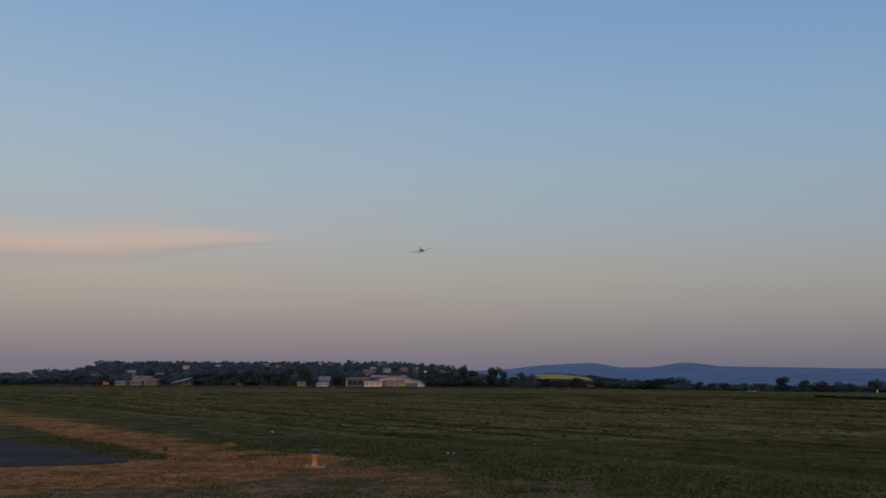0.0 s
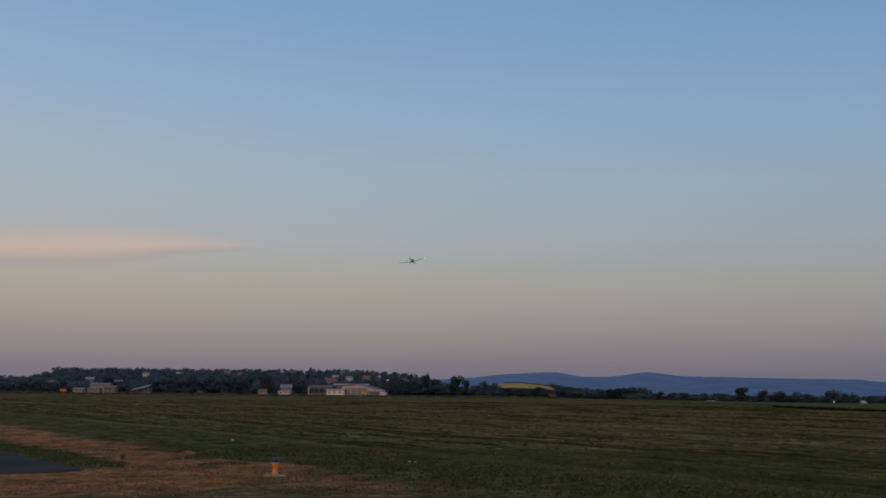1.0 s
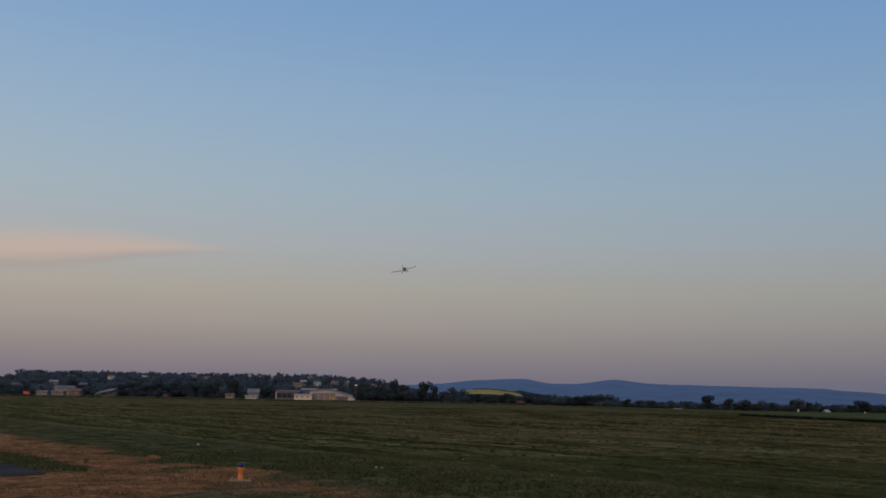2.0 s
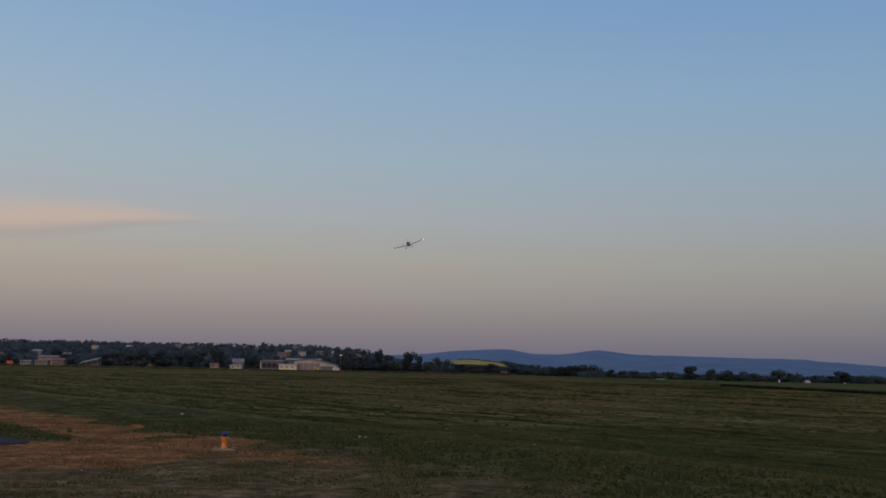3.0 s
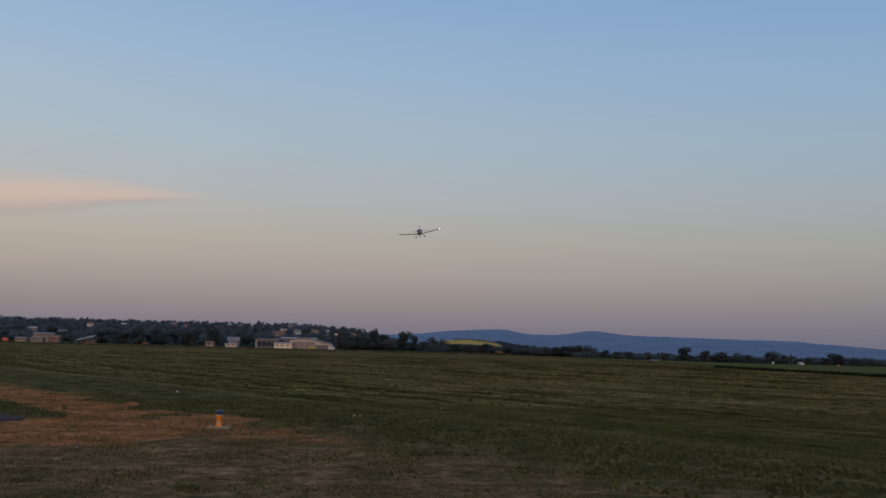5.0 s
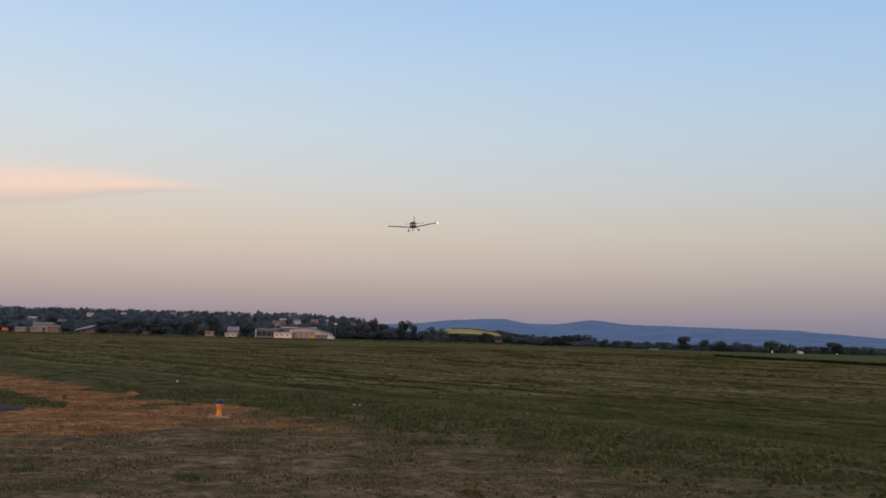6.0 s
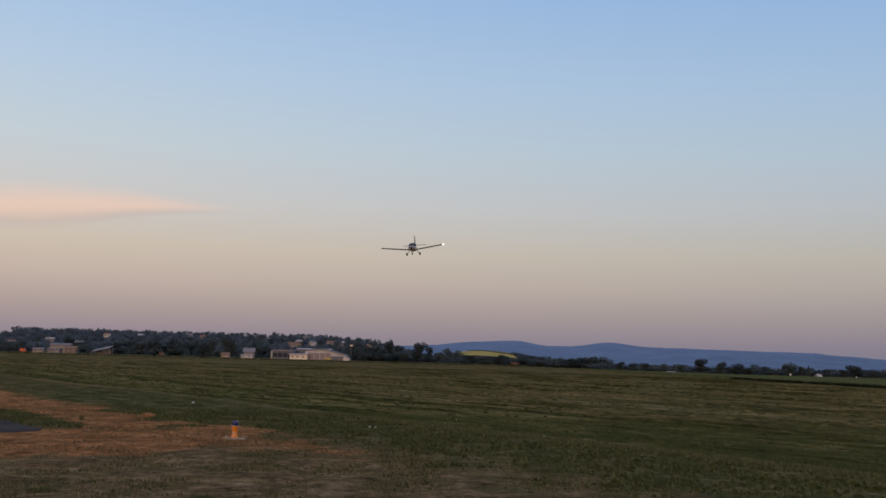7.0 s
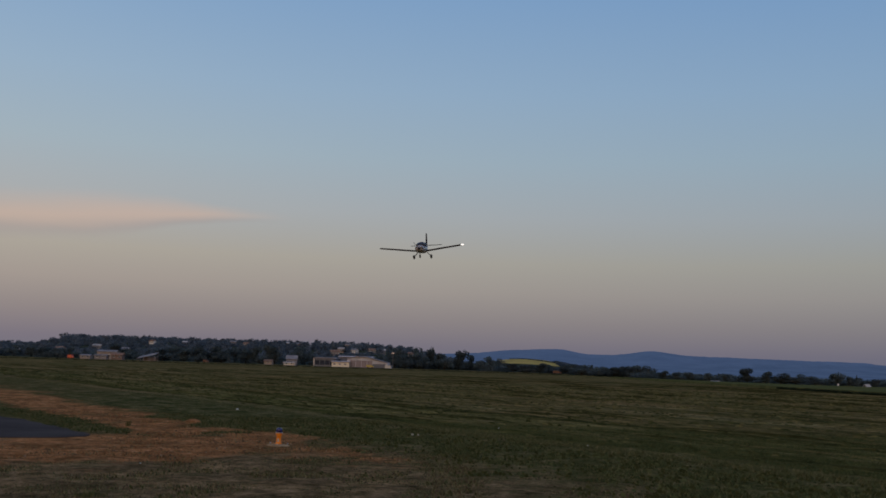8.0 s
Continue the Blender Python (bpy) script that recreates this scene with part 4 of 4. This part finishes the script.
# ---- grass ----
def grass(name, label, n, seed, region, look_of, mats):
    """Blades as slim leaning triangles; look_of gives height, width, chance and material by place."""
    rnd = np.random.default_rng(seed)
    y0, y1 = region
    y = np.sqrt(rnd.uniform(y0 ** 2, y1 ** 2, n))
    x = (rnd.uniform(-0.62, 0.5, n)) * y
    V, Fm = [], []
    for px, py in zip(x.tolist(), y.tolist()):
        r = look_of(px, py)
        if r is None:
            continue
        h, w, k = r
        a = random.uniform(0, 6.283)
        lean = random.uniform(0.3, 1.6) * h
        b = random.uniform(0, 6.283)
        ca, sa = math.cos(a) * w, math.sin(a) * w
        V.append((px - ca, py - sa, -0.02))
        V.append((px + ca, py + sa, -0.02))
        V.append((px + math.cos(b) * lean, py + math.sin(b) * lean, h))
        Fm.append(k)
    me = bpy.data.meshes.new(name)
    nv, nf = len(V), len(Fm)
    me.vertices.add(nv)
    me.vertices.foreach_set("co", np.array(V, dtype=np.float32).ravel())
    me.loops.add(nv)
    me.loops.foreach_set("vertex_index", np.arange(nv, dtype=np.int32))
    me.polygons.add(nf)
    me.polygons.foreach_set("loop_start", np.arange(0, nv, 3, dtype=np.int32))
    for m in mats:
        me.materials.append(m)
    me.polygons.foreach_set("material_index", np.array(Fm, dtype=np.int32))
    me.update(calc_edges=True)
    me.validate()
    ob = new(name, me)
    tagged(ob, label, "grass", kind="stuff")


def blade_material(name, a, b):
    m = bpy.data.materials.new(name)
    m.use_nodes = True
    nt = m.node_tree
    N, L = nt.nodes.new, nt.links.new
    bsdf = nt.nodes["Principled BSDF"]
    bsdf.inputs["Roughness"].default_value, bsdf.inputs["Specular IOR Level"].default_value = 0.9, 0.0
    geo = N("ShaderNodeNewGeometry")
    r = N("ShaderNodeValToRGB")
    r.color_ramp.elements[0].color, r.color_ramp.elements[1].color = (*a, 1), (*b, 1)
    L(geo.outputs["Random Per Island"], r.inputs[0])
    L(r.outputs[0], bsdf.inputs["Base Color"])
    return m


GREEN = blade_material("green_blades", (0.028, 0.042, 0.018), (0.09, 0.112, 0.046))
STRAW = blade_material("straw_blades", (0.1, 0.094, 0.045), (0.24, 0.212, 0.115))
RUST = blade_material("rust_blades", (0.12, 0.062, 0.03), (0.34, 0.18, 0.085))


OLIVE = blade_material("olive_blades", (0.062, 0.06, 0.024), (0.155, 0.135, 0.056))
LEAF = blade_material("leafy_blades", (0.048, 0.062, 0.027), (0.115, 0.126, 0.056))
CLOD = blade_material("clods", (0.065, 0.047, 0.03), (0.14, 0.1, 0.065))


def blade_look(x, y):
    s, u = across(x, y), along(x, y)
    if (s < 5.6 and u < -19.5) or (x + 4.24) ** 2 + (y - 20.0) ** 2 < 0.1:
        return None
    d, e = dryness(x, y), wear(x, y)
    c = noise.noise((x * 0.8, y * 0.8, 2.0)) + 0.6 * noise.noise((x * 2.7, y * 2.7, 4.0)) + 0.4 * noise.noise((x * 7.0, y * 7.0, 6.0))
    q = random.random()
    if d > 0.45:
        if q > 0.32 + 0.4 * c:
            return None
        if random.random() < 0.4:
            return random.uniform(0.012, 0.035), random.uniform(0.005, 0.014), random.choice((1, 2, 2, 3))
        return random.uniform(0.015, 0.045), random.uniform(0.003, 0.008), 2 if random.random() < 0.75 else 1
    if s > 15.3:
        if q > 0.5 + 0.5 * c:
            return None
        return random.uniform(0.025, 0.07), random.uniform(0.003, 0.008), 0 if random.random() < 0.5 else 4
    if s > 14.4:
        return random.uniform(0.04, 0.1), random.uniform(0.003, 0.008), 1 if random.random() < 0.3 else 4
    if e > 0.35:
        if q > 0.58 + 0.6 * c:
            return None
        if random.random() < 0.4:
            return random.uniform(0.012, 0.03), random.uniform(0.005, 0.012), random.choice((1, 1, 0, 3))
        return random.uniform(0.012, 0.035) * (1 + 0.6 * c), random.uniform(0.003, 0.008), 1 if random.random() < 0.35 + 0.3 * e - 0.5 * c else random.choice((0, 4, 4, 3))
    if q > 0.6 + 0.5 * c:
        return None
    return random.uniform(0.015, 0.05) * (1 + 0.8 * c), random.uniform(0.004, 0.01), (1 if random.random() < 0.16 else 0 if random.random() < 0.55 - 0.9 * noise.noise((x * 1.1, y * 1.1, 31.0)) - 0.5 * noise.noise((x * 3.7, y * 3.7, 33.0)) else 4)


grass("near_grass", "tufts of green and straw-coloured grass", 520000, 3, (9.0, 30.0), blade_look, [GREEN, STRAW, RUST, CLOD, LEAF])
grass("field_grass", "mown green grass blades of the airfield", 110000, 4, (30.0, 70.0), blade_look, [GREEN, STRAW, RUST, CLOD, OLIVE])


def windrows(name, label, seed, mat, tall, thin):
    """Combed rows of cut grass lying along the field: many low, ragged, broken lines."""
    rnd = random.Random(seed)
    V, Fc = [], []
    s0 = 16.0 + rnd.random()
    while s0 < 120:
        u = -190.0
        while u < 30:
            ln = rnd.uniform(1.6, 7.0) * (1 + s0 / 60)
            s = s0 + rnd.gauss(0, 0.12)
            u += ln * rnd.uniform(1.0, 2.2)
            x, y = 0.8 * s + 0.6 * u, 0.6 * s - 0.8 * u
            if y < 14 or abs(x) > 0.56 * y + 3 or y > 190 or rnd.random() < thin:
                continue
            if x > 38 + 0.03 * (150 - y) and 40 < x:
                continue
            h, w = tall * rnd.uniform(0.6, 1.3) * (1 + s0 / 120), rnd.uniform(0.04, 0.12)
            base = len(V)
            for k in range(11):
                f = k / 10
                t = math.sin(math.pi * (0.06 + 0.88 * f)) * rnd.uniform(0.45, 1.25)
                du, ds = (f - 0.5) * ln, rnd.gauss(0, 0.05)
                for side, zz in ((-1, -0.04), (-0.35, h * t), (0.4, h * t * rnd.uniform(0.7, 1.1)), (1, -0.04)):
                    a, c = s + ds + side * w * (0.4 + 0.6 * t), u + du
                    px, py = 0.8 * a + 0.6 * c, 0.6 * a - 0.8 * c
                    V.append((px, py, land(px, py) + zz))
            for k in range(10):
                for j in range(3):
                    a = base + k * 4 + j
                    Fc.append((a, a + 1, a + 5, a + 4))
        s0 += rnd.uniform(0.5, 1.2) if s0 < 25 else rnd.uniform(1.0, 2.6)
    tagged(new(name, mesh_of(name, V, Fc, [mat])), label, "hay", kind="stuff")


windrows("windrows", "dark combed rows of cut grass on the field", 21, material("cut_grass", (0.022, 0.026, 0.01), (0.062, 0.06, 0.024), 0.95, 1.6, 9.0, bump=0.6), 0.055, 0.5)
windrows("straw_rows", "thin pale straw rows on the mown field", 22, material("cut_straw", (0.085, 0.076, 0.034), (0.185, 0.152, 0.078), 0.95, 1.2, 8.0, bump=0.6), 0.03, 0.66)


def mounds(name, label, n, seed, region, size_of, mats):
    """Low ragged clumps scattered over the ground, longer along the mowing direction."""
    rnd = random.Random(seed)
    V, Fc, Fm = [], [], []
    for k in range(n):
        y = math.sqrt(rnd.uniform(region[0] ** 2, region[1] ** 2))
        x = rnd.uniform(-0.58, 0.5) * y
        r = size_of(x, y, rnd)
        if r is None:
            continue
        w, h, m = r
        base = len(V)
        z = land(x, y)
        for a in range(6):
            f = a / 6 * 6.283 + rnd.uniform(-0.3, 0.3)
            q = w * rnd.uniform(0.6, 1.3)
            da, dc = math.cos(f) * q * 0.5, math.sin(f) * q * 2.4
            V.append((x + 0.8 * da + 0.6 * dc, y + 0.6 * da - 0.8 * dc, z - 0.03))
        for a in range(3):
            f = a / 3 * 6.283 + rnd.uniform(-0.5, 0.5)
            q = w * rnd.uniform(0.2, 0.6)
            da, dc = math.cos(f) * q * 0.5, math.sin(f) * q * 2.4
            V.append((x + 0.8 * da + 0.6 * dc, y + 0.6 * da - 0.8 * dc, z + h * rnd.uniform(0.6, 1.2)))
        t = base + 6
        for a in range(3):
            o0, o1, o2 = base + 2 * a, base + (2 * a + 1) % 6, base + (2 * a + 2) % 6
            fs = [(o0, o1, t + a), (o1, t + (a + 1) % 3, t + a), (o1, o2, t + (a + 1) % 3)]
            Fc += fs
            Fm += [m] * 3
        Fc.append((t, t + 1, t + 2))
        Fm.append(m)
    me = mesh_of(name, V, Fc, mats)
    me.polygons.foreach_set("material_index", Fm)
    tagged(new(name, me), label, "grass", kind="stuff")


def field_clump(x, y, rnd):
    s = across(x, y)
    if s < 15.6 or (x > 38 and y > 60):
        return None
    g = 0.5 + 0.5 * noise.noise((s * 0.5, along(x, y) * 0.06, 2.0)) + 0.3 * (1 - smooth(22, 27, s)) - 0.22 * smooth(24, 32, s)
    if rnd.random() < smooth(80, 125, y):
        return None
    return rnd.uniform(0.035, 0.11) * (1 + y / 110), rnd.uniform(0.015, 0.045) * (1 + y / 200), 0 if rnd.random() < g else (1 if rnd.random() < 0.25 else 2)


def near_clump(x, y, rnd):
    s, u = across(x, y), along(x, y)
    if s > 15.4 or (s < 5.8 and u < -19.0) or (x + 4.24) ** 2 + (y - 20.0) ** 2 < 0.12:
        return None
    d, e = dryness(x, y), wear(x, y)
    if d > 0.45:
        return rnd.uniform(0.01, 0.04), rnd.uniform(0.006, 0.022), rnd.choice((2, 2, 2, 3, 3, 3, 3, 5))
    if e > 0.4:
        return rnd.uniform(0.012, 0.032), rnd.uniform(0.006, 0.018), rnd.choice((0, 0, 0, 3, 3, 3, 4))
    return rnd.uniform(0.015, 0.045), rnd.uniform(0.02, 0.05), rnd.choice((0, 0, 4))


STONE = blade_material("pale_clods", (0.22, 0.135, 0.075), (0.38, 0.25, 0.15))
DARK_TUFT = blade_material("dark_tufts", (0.03, 0.035, 0.013), (0.07, 0.07, 0.026))
PALE_TUFT = blade_material("pale_tufts", (0.075, 0.068, 0.03), (0.13, 0.112, 0.052))
mounds("field_tufts", "ragged tufts and cut grass on the field", 15000, 31, (16.0, 125.0), field_clump, [DARK_TUFT, PALE_TUFT, OLIVE])
mounds("near_tufts", "small grass clumps and clods of dry earth", 16000, 32, (9.0, 30.0), near_clump, [DARK_TUFT, PALE_TUFT, RUST, CLOD, LEAF, STONE])


def grass_tuft(x, y, height, width, n, seed, mat, label, name="grass_tuft"):
    """A standing clump: many slim bent blades from one root."""
    rnd = random.Random(seed)
    V, Fc = [], []
    for k in range(n):
        a, r = rnd.uniform(0, 6.283), width * math.sqrt(rnd.random()) * 0.5
        h, w, lean = height * rnd.uniform(0.45, 1.0) * (1.15 - r / width), rnd.uniform(0.003, 0.007), rnd.uniform(0.1, 0.55)
        bx, by, b = r * math.cos(a), r * math.sin(a), a + rnd.uniform(-0.8, 0.8)
        dx, dy, tx, ty = math.cos(b) * lean * h, math.sin(b) * lean * h, -math.sin(b) * w, math.cos(b) * w
        o = len(V)
        V += [(bx - tx, by - ty, -0.03), (bx + tx, by + ty, -0.03), (bx + dx * 0.35 + tx * 0.8, by + dy * 0.35 + ty * 0.8, h * 0.6), (bx + dx * 0.35 - tx * 0.8, by + dy * 0.35 - ty * 0.8, h * 0.6), (bx + dx, by + dy, h)]
        Fc += [(o, o + 1, o + 2, o + 3), (o + 3, o + 2, o + 4)]
    ob = new(name, mesh_of(name, V, Fc, [mat]))
    ob.matrix_basis = pose(x, y, 0.0)
    tagged(ob, label, "plant")


grass_tuft(-2.8, 11.6, 0.085, 0.34, 170, 51, LEAF, "dark green grass tuft on dusty ground")
grass_tuft(0.42, 10.9, 0.08, 0.3, 150, 52, OLIVE, "yellow-green grass tuft on dusty ground")
grass_tuft(-4.75, 11.9, 0.075, 0.4, 170, 53, LEAF, "low dark grass tuft on dusty ground")
grass_tuft(-8.8, 24.1, 0.24, 0.12, 46, 54, OLIVE, "dry brown weed standing on bare earth", "weed")


def earth_mound(x, y, w, h, seed):
    """A low worn heap of bare earth."""
    rnd = random.Random(seed)
    bm = bmesh.new()
    bmesh.ops.create_icosphere(bm, subdivisions=4, radius=1.0)
    for v in bm.verts:
        q = 1 + 0.22 * noise.noise(v.co * 2.2 + Vector((seed, 0, 0))) + 0.1 * noise.noise(v.co * 6.0)
        v.co = Vector((v.co.x * w * q, v.co.y * w * 0.7 * q, v.co.z * h * q))
    me = bpy.data.meshes.new("earth_mound")
    bm.to_mesh(me)
    bm.free()
    me.materials.append(M["bare_earth"])
    ob = new("earth_mound", me)
    ob.matrix_basis = pose(x, y, 0.0, 0, 0, rnd.uniform(0, 180))
    tagged(ob, "small rust-coloured mound of bare earth", "earth mound")


earth_mound(-7.85, 26.2, 0.22, 0.1, 3)


# ---- the aeroplane: nose along +y, left wing towards -x ----
def airfoil(chord, thick, n=9):
    """Closed section, leading edge at y=0, trailing edge at y=-chord."""
    top = [(-chord * f, thick * chord * (2.6 * math.sqrt(f) * (1 - f) ** 0.9) * 0.5) for f in [(k / (n - 1)) ** 1.6 for k in range(n)]]
    low = [(yy, -zz * 0.55) for yy, zz in reversed(top[1:-1])]
    return top + low


def wing_part(sgn):
    rings = []
    for f, chord, sweep in ((0.0, 1.42, 0.1), (0.45, 1.38, 0.1), (0.9, 1.24, 0.06), (0.97, 1.1, 0.0), (1.0, 0.7, -0.15)):
        x = sgn * (0.42 + (4.575 - 0.42) * f)
        z = (abs(x) - 0.42) * math.tan(radians(6.9))
        rings.append([(x, 0.55 + sweep + yy, z + zz) for yy, zz in airfoil(chord, 0.15)])
    return loft(rings)


def body_ring(y, w, top, bottom, n=18, square=2.5):
    ring = []
    for k in range(n):
        a = 2 * math.pi * k / n
        c, s = math.cos(a), math.sin(a)
        x = w * math.copysign(abs(c) ** (2 / square), c)
        zm, zr = (top + bottom) / 2, (top - bottom) / 2
        ring.append((x, y, zm + zr * math.copysign(abs(s) ** (2 / square), s)))
    return ring


def lamp_body(c, r):
    """A rounded glass fairing."""
    bm = bmesh.new()
    bmesh.ops.create_icosphere(bm, subdivisions=3, radius=1.0, matrix=Matrix.Translation(c) @ Matrix.Diagonal((*r, 1)))
    return bm


def aeroplane():
    root = new("aeroplane")
    rings = [body_ring(2.3, 0.26, 0.42, 0.02), body_ring(2.05, 0.43, 0.5, -0.1), body_ring(1.4, 0.55, 0.58, -0.2), body_ring(0.6, 0.58, 0.62, -0.22), body_ring(-0.6, 0.57, 0.62, -0.2),
             body_ring(-1.6, 0.45, 0.66, -0.06), body_ring(-3.0, 0.27, 0.78, 0.2), body_ring(-4.7, 0.09, 0.92, 0.5)]
    part("fuselage", loft(rings), M["plane_white"], root, "white fuselage", smooth=True)
    part("cowling", loft([body_ring(2.52, 0.2, 0.4, 0.06), body_ring(2.4, 0.4, 0.5, -0.06), body_ring(1.95, 0.5, 0.56, -0.16), body_ring(1.75, 0.52, 0.575, -0.18)]), M["plane_white"], root, smooth=True)
    for sx in (-0.24, 0.24):
        part("air_intake", box(sx - 0.14, sx + 0.14, 2.36, 2.47, 0.18, 0.37, 0.03), M["plane_dark"], root, "dark cooling inlet")
    part("chin_inlet", box(-0.22, 0.22, 2.3, 2.46, -0.08, 0.1, 0.03), M["plane_dark"], root, "dark chin inlet")
    can = [body_ring(1.25, 0.44, 0.66, 0.5), body_ring(0.85, 0.5, 0.86, 0.5), body_ring(0.3, 0.52, 0.98, 0.5), body_ring(-0.4, 0.5, 0.98, 0.5), body_ring(-1.1, 0.4, 0.88, 0.5), body_ring(-1.9, 0.2, 0.68, 0.5)]
    canopy = part("canopy", loft(can), M["canopy"], root, "dark glazed bubble canopy", smooth=True)
    arch = [(0.55 * math.cos(a), 0.3, 0.5 + 0.5 * math.sin(a)) for a in np.linspace(0, math.pi, 13)]
    bm = bmesh.new()
    for p, q in zip(arch, arch[1:]):
        rod(p, q, 0.03, None, 6, bm)
    part("canopy_frame", bm, M["plane_white"], canopy, "white canopy arch")
    for sgn, tip in ((-1, True), (1, False)):
        w = part("wing", wing_part(sgn), M["plane_grey"], root, "low tapered wing with dihedral", smooth=True)
        z1 = (4.3 - 0.42) * math.tan(radians(6.9))
        rr = []
        for x in (2.7, 4.1):
            zz = (x - 0.42) * math.tan(radians(6.9))
            rr.append([(sgn * x, -0.5, zz + 0.052), (sgn * x, -0.735, zz + 0.016), (sgn * x, -0.735, zz - 0.012), (sgn * x, -0.5, zz - 0.034)])
        part("aileron", loft(rr), M["plane_grey"], w)
        if tip:
            part("landing_light", lamp_body((-4.44, 0.44, z1 + 0.02), (0.2, 0.16, 0.07)), M["landing_light"], w, "lit white landing light")
        else:
            part("tip_cap", box(4.4, 4.57, -0.3, 0.45, z1 - 0.02, z1 + 0.08, 0.03), M["plane_dark"], w)
    fin = [[(-0.03, -3.5, 0.55), (0.0, -3.4, 0.55), (0.03, -3.5, 0.55), (0.03, -4.7, 0.55), (-0.03, -4.7, 0.55)],
           [(-0.03, -4.25, 2.22), (0.0, -4.2, 2.22), (0.03, -4.25, 2.22), (0.03, -4.8, 2.22), (-0.03, -4.8, 2.22)]]
    part("fin", loft(fin), M["plane_grey"], root, "upright tail fin")
    part("rudder", loft([[(-0.03, -4.72, 0.4), (0.03, -4.72, 0.4), (0.01, -5.15, 0.45), (-0.01, -5.15, 0.45)], [(-0.025, -4.82, 2.22), (0.025, -4.82, 2.22), (0.01, -5.1, 2.18), (-0.01, -5.1, 2.18)]]), M["plane_grey"], root)
    for sgn in (-1, 1):
        rr = []
        for f, chord in ((0.0, 0.85), (0.85, 0.72), (1.0, 0.55)):
            rr.append([(sgn * (0.06 + 1.69 * f), -4.05 + yy, 0.84 + zz) for yy, zz in airfoil(chord, 0.1, 7)])
        part("tailplane", loft(rr), M["plane_grey"], root)
    for sgn in (-1, 1):
        leg = part("gear_leg", rod((sgn * 0.55, -0.35, -0.12), (sgn * 0.94, -0.45, -0.56), 0.045, 0.03, 8), M["plane_grey"], root)
        part("wheel", rod((sgn * 0.94 - 0.08, -0.45, -0.6), (sgn * 0.94 + 0.08, -0.45, -0.6), 0.2, None, 18), M["rubber"], leg)
        part("wheel_spat", loft([body_ring(-0.1, 0.06, -0.62, -0.74, 10), body_ring(-0.25, 0.13, -0.52, -0.84, 10), body_ring(-0.5, 0.13, -0.52, -0.84, 10), body_ring(-0.85, 0.04, -0.6, -0.7, 10)]), M["plane_dark"], leg,
             at=pose(sgn * 0.94, 0, 0.16))
    leg = part("nose_leg", rod((0, 1.7, -0.1), (0, 1.85, -0.56), 0.045, 0.035, 8), M["plane_grey"], root)
    part("wheel", rod((-0.07, 1.85, -0.6), (0.07, 1.85, -0.6), 0.17, None, 18), M["rubber"], leg)
    prop = new("propeller")
    prop.parent = root
    tagged(prop, "spinning three-bladed propeller")
    part("spinner", lathe([(0.17, 0.0), (0.16, 0.08), (0.11, 0.2), (0.03, 0.28)], 18, pose(0, 0, 0, -90)), M["plane_dark"], prop, smooth=True)
    for k in range(3):
        bm = loft([[(-0.05, 0.03, 0.12), (0.05, 0.05, 0.12), (0.05, 0.04, 0.12), (-0.05, 0.02, 0.12)], [(-0.07, 0.03, 0.5), (0.07, 0.06, 0.5), (0.07, 0.05, 0.5), (-0.07, 0.02, 0.5)],
                   [(-0.04, 0.04, 0.86), (0.04, 0.05, 0.86), (0.04, 0.04, 0.86), (-0.04, 0.03, 0.86)]])
        part("blade", bm, M["blade_blur"], prop, at=pose(0, 0, 0, 0, 120 * k, 0))
    tagged(root, "small white low-wing aeroplane descending with landing light", "aeroplane")
    return root, prop


plane, propeller = aeroplane()


# ---- what moves ----
def motions():
    # seconds, place in metres, heading east of south, bank, nose up
    FLIGHT = [
        (0.0, -41.6, 398.2, 55.5, 14.6, 12.6, -3), (0.5, -34.2, 380.4, 52.9, 13.6, 12.6, -3), (1.0, -27.9, 362.5, 49.8, 11.8, 13.0, -3), (1.5, -22.3, 344.6, 46.9, 9.8, 14.0, -3),
        (2.2, -16.0, 319.5, 42.9, 6.4, 16.5, -3), (3.0, -10.0, 290.6, 38.2, 3.4, 18.5, -3), (3.5, -7.2, 272.4, 35.5, 2.4, 15.8, -3), (4.0, -5.4, 254.2, 32.7, 1.5, 13.4, -3), (4.5, -4.5, 235.9, 29.9, 0.8, 11.6, -3),
        (5.0, -4.1, 217.5, 27.2, 0.2, 9.8, -3), (5.7, -4.3, 191.8, 23.8, -1, 6.5, -3), (6.5, -5.0, 162.4, 19.78, -1.7, 4.6, -3), (7.0, -5.9, 143.9, 17.9, -1.4, 5.1, -3), (7.5, -6.9, 125.5, 16.1, -1.7, 5.0, -3), (8.0, -7.95, 107.0, 14.45, -2.0, 3.9, -3),
    ]
    walk(plane, [(t, pose(x, y, z - 0.36, nose - 1.5, bank, 180 + head - 1.5)) for t, x, y, z, head, bank, nose in FLIGHT])
    walk(propeller, [(k / 10, pose(0, 2.5, 0.23, 0, 80 * k % 360, 0)) for k in range(81)])


motions()
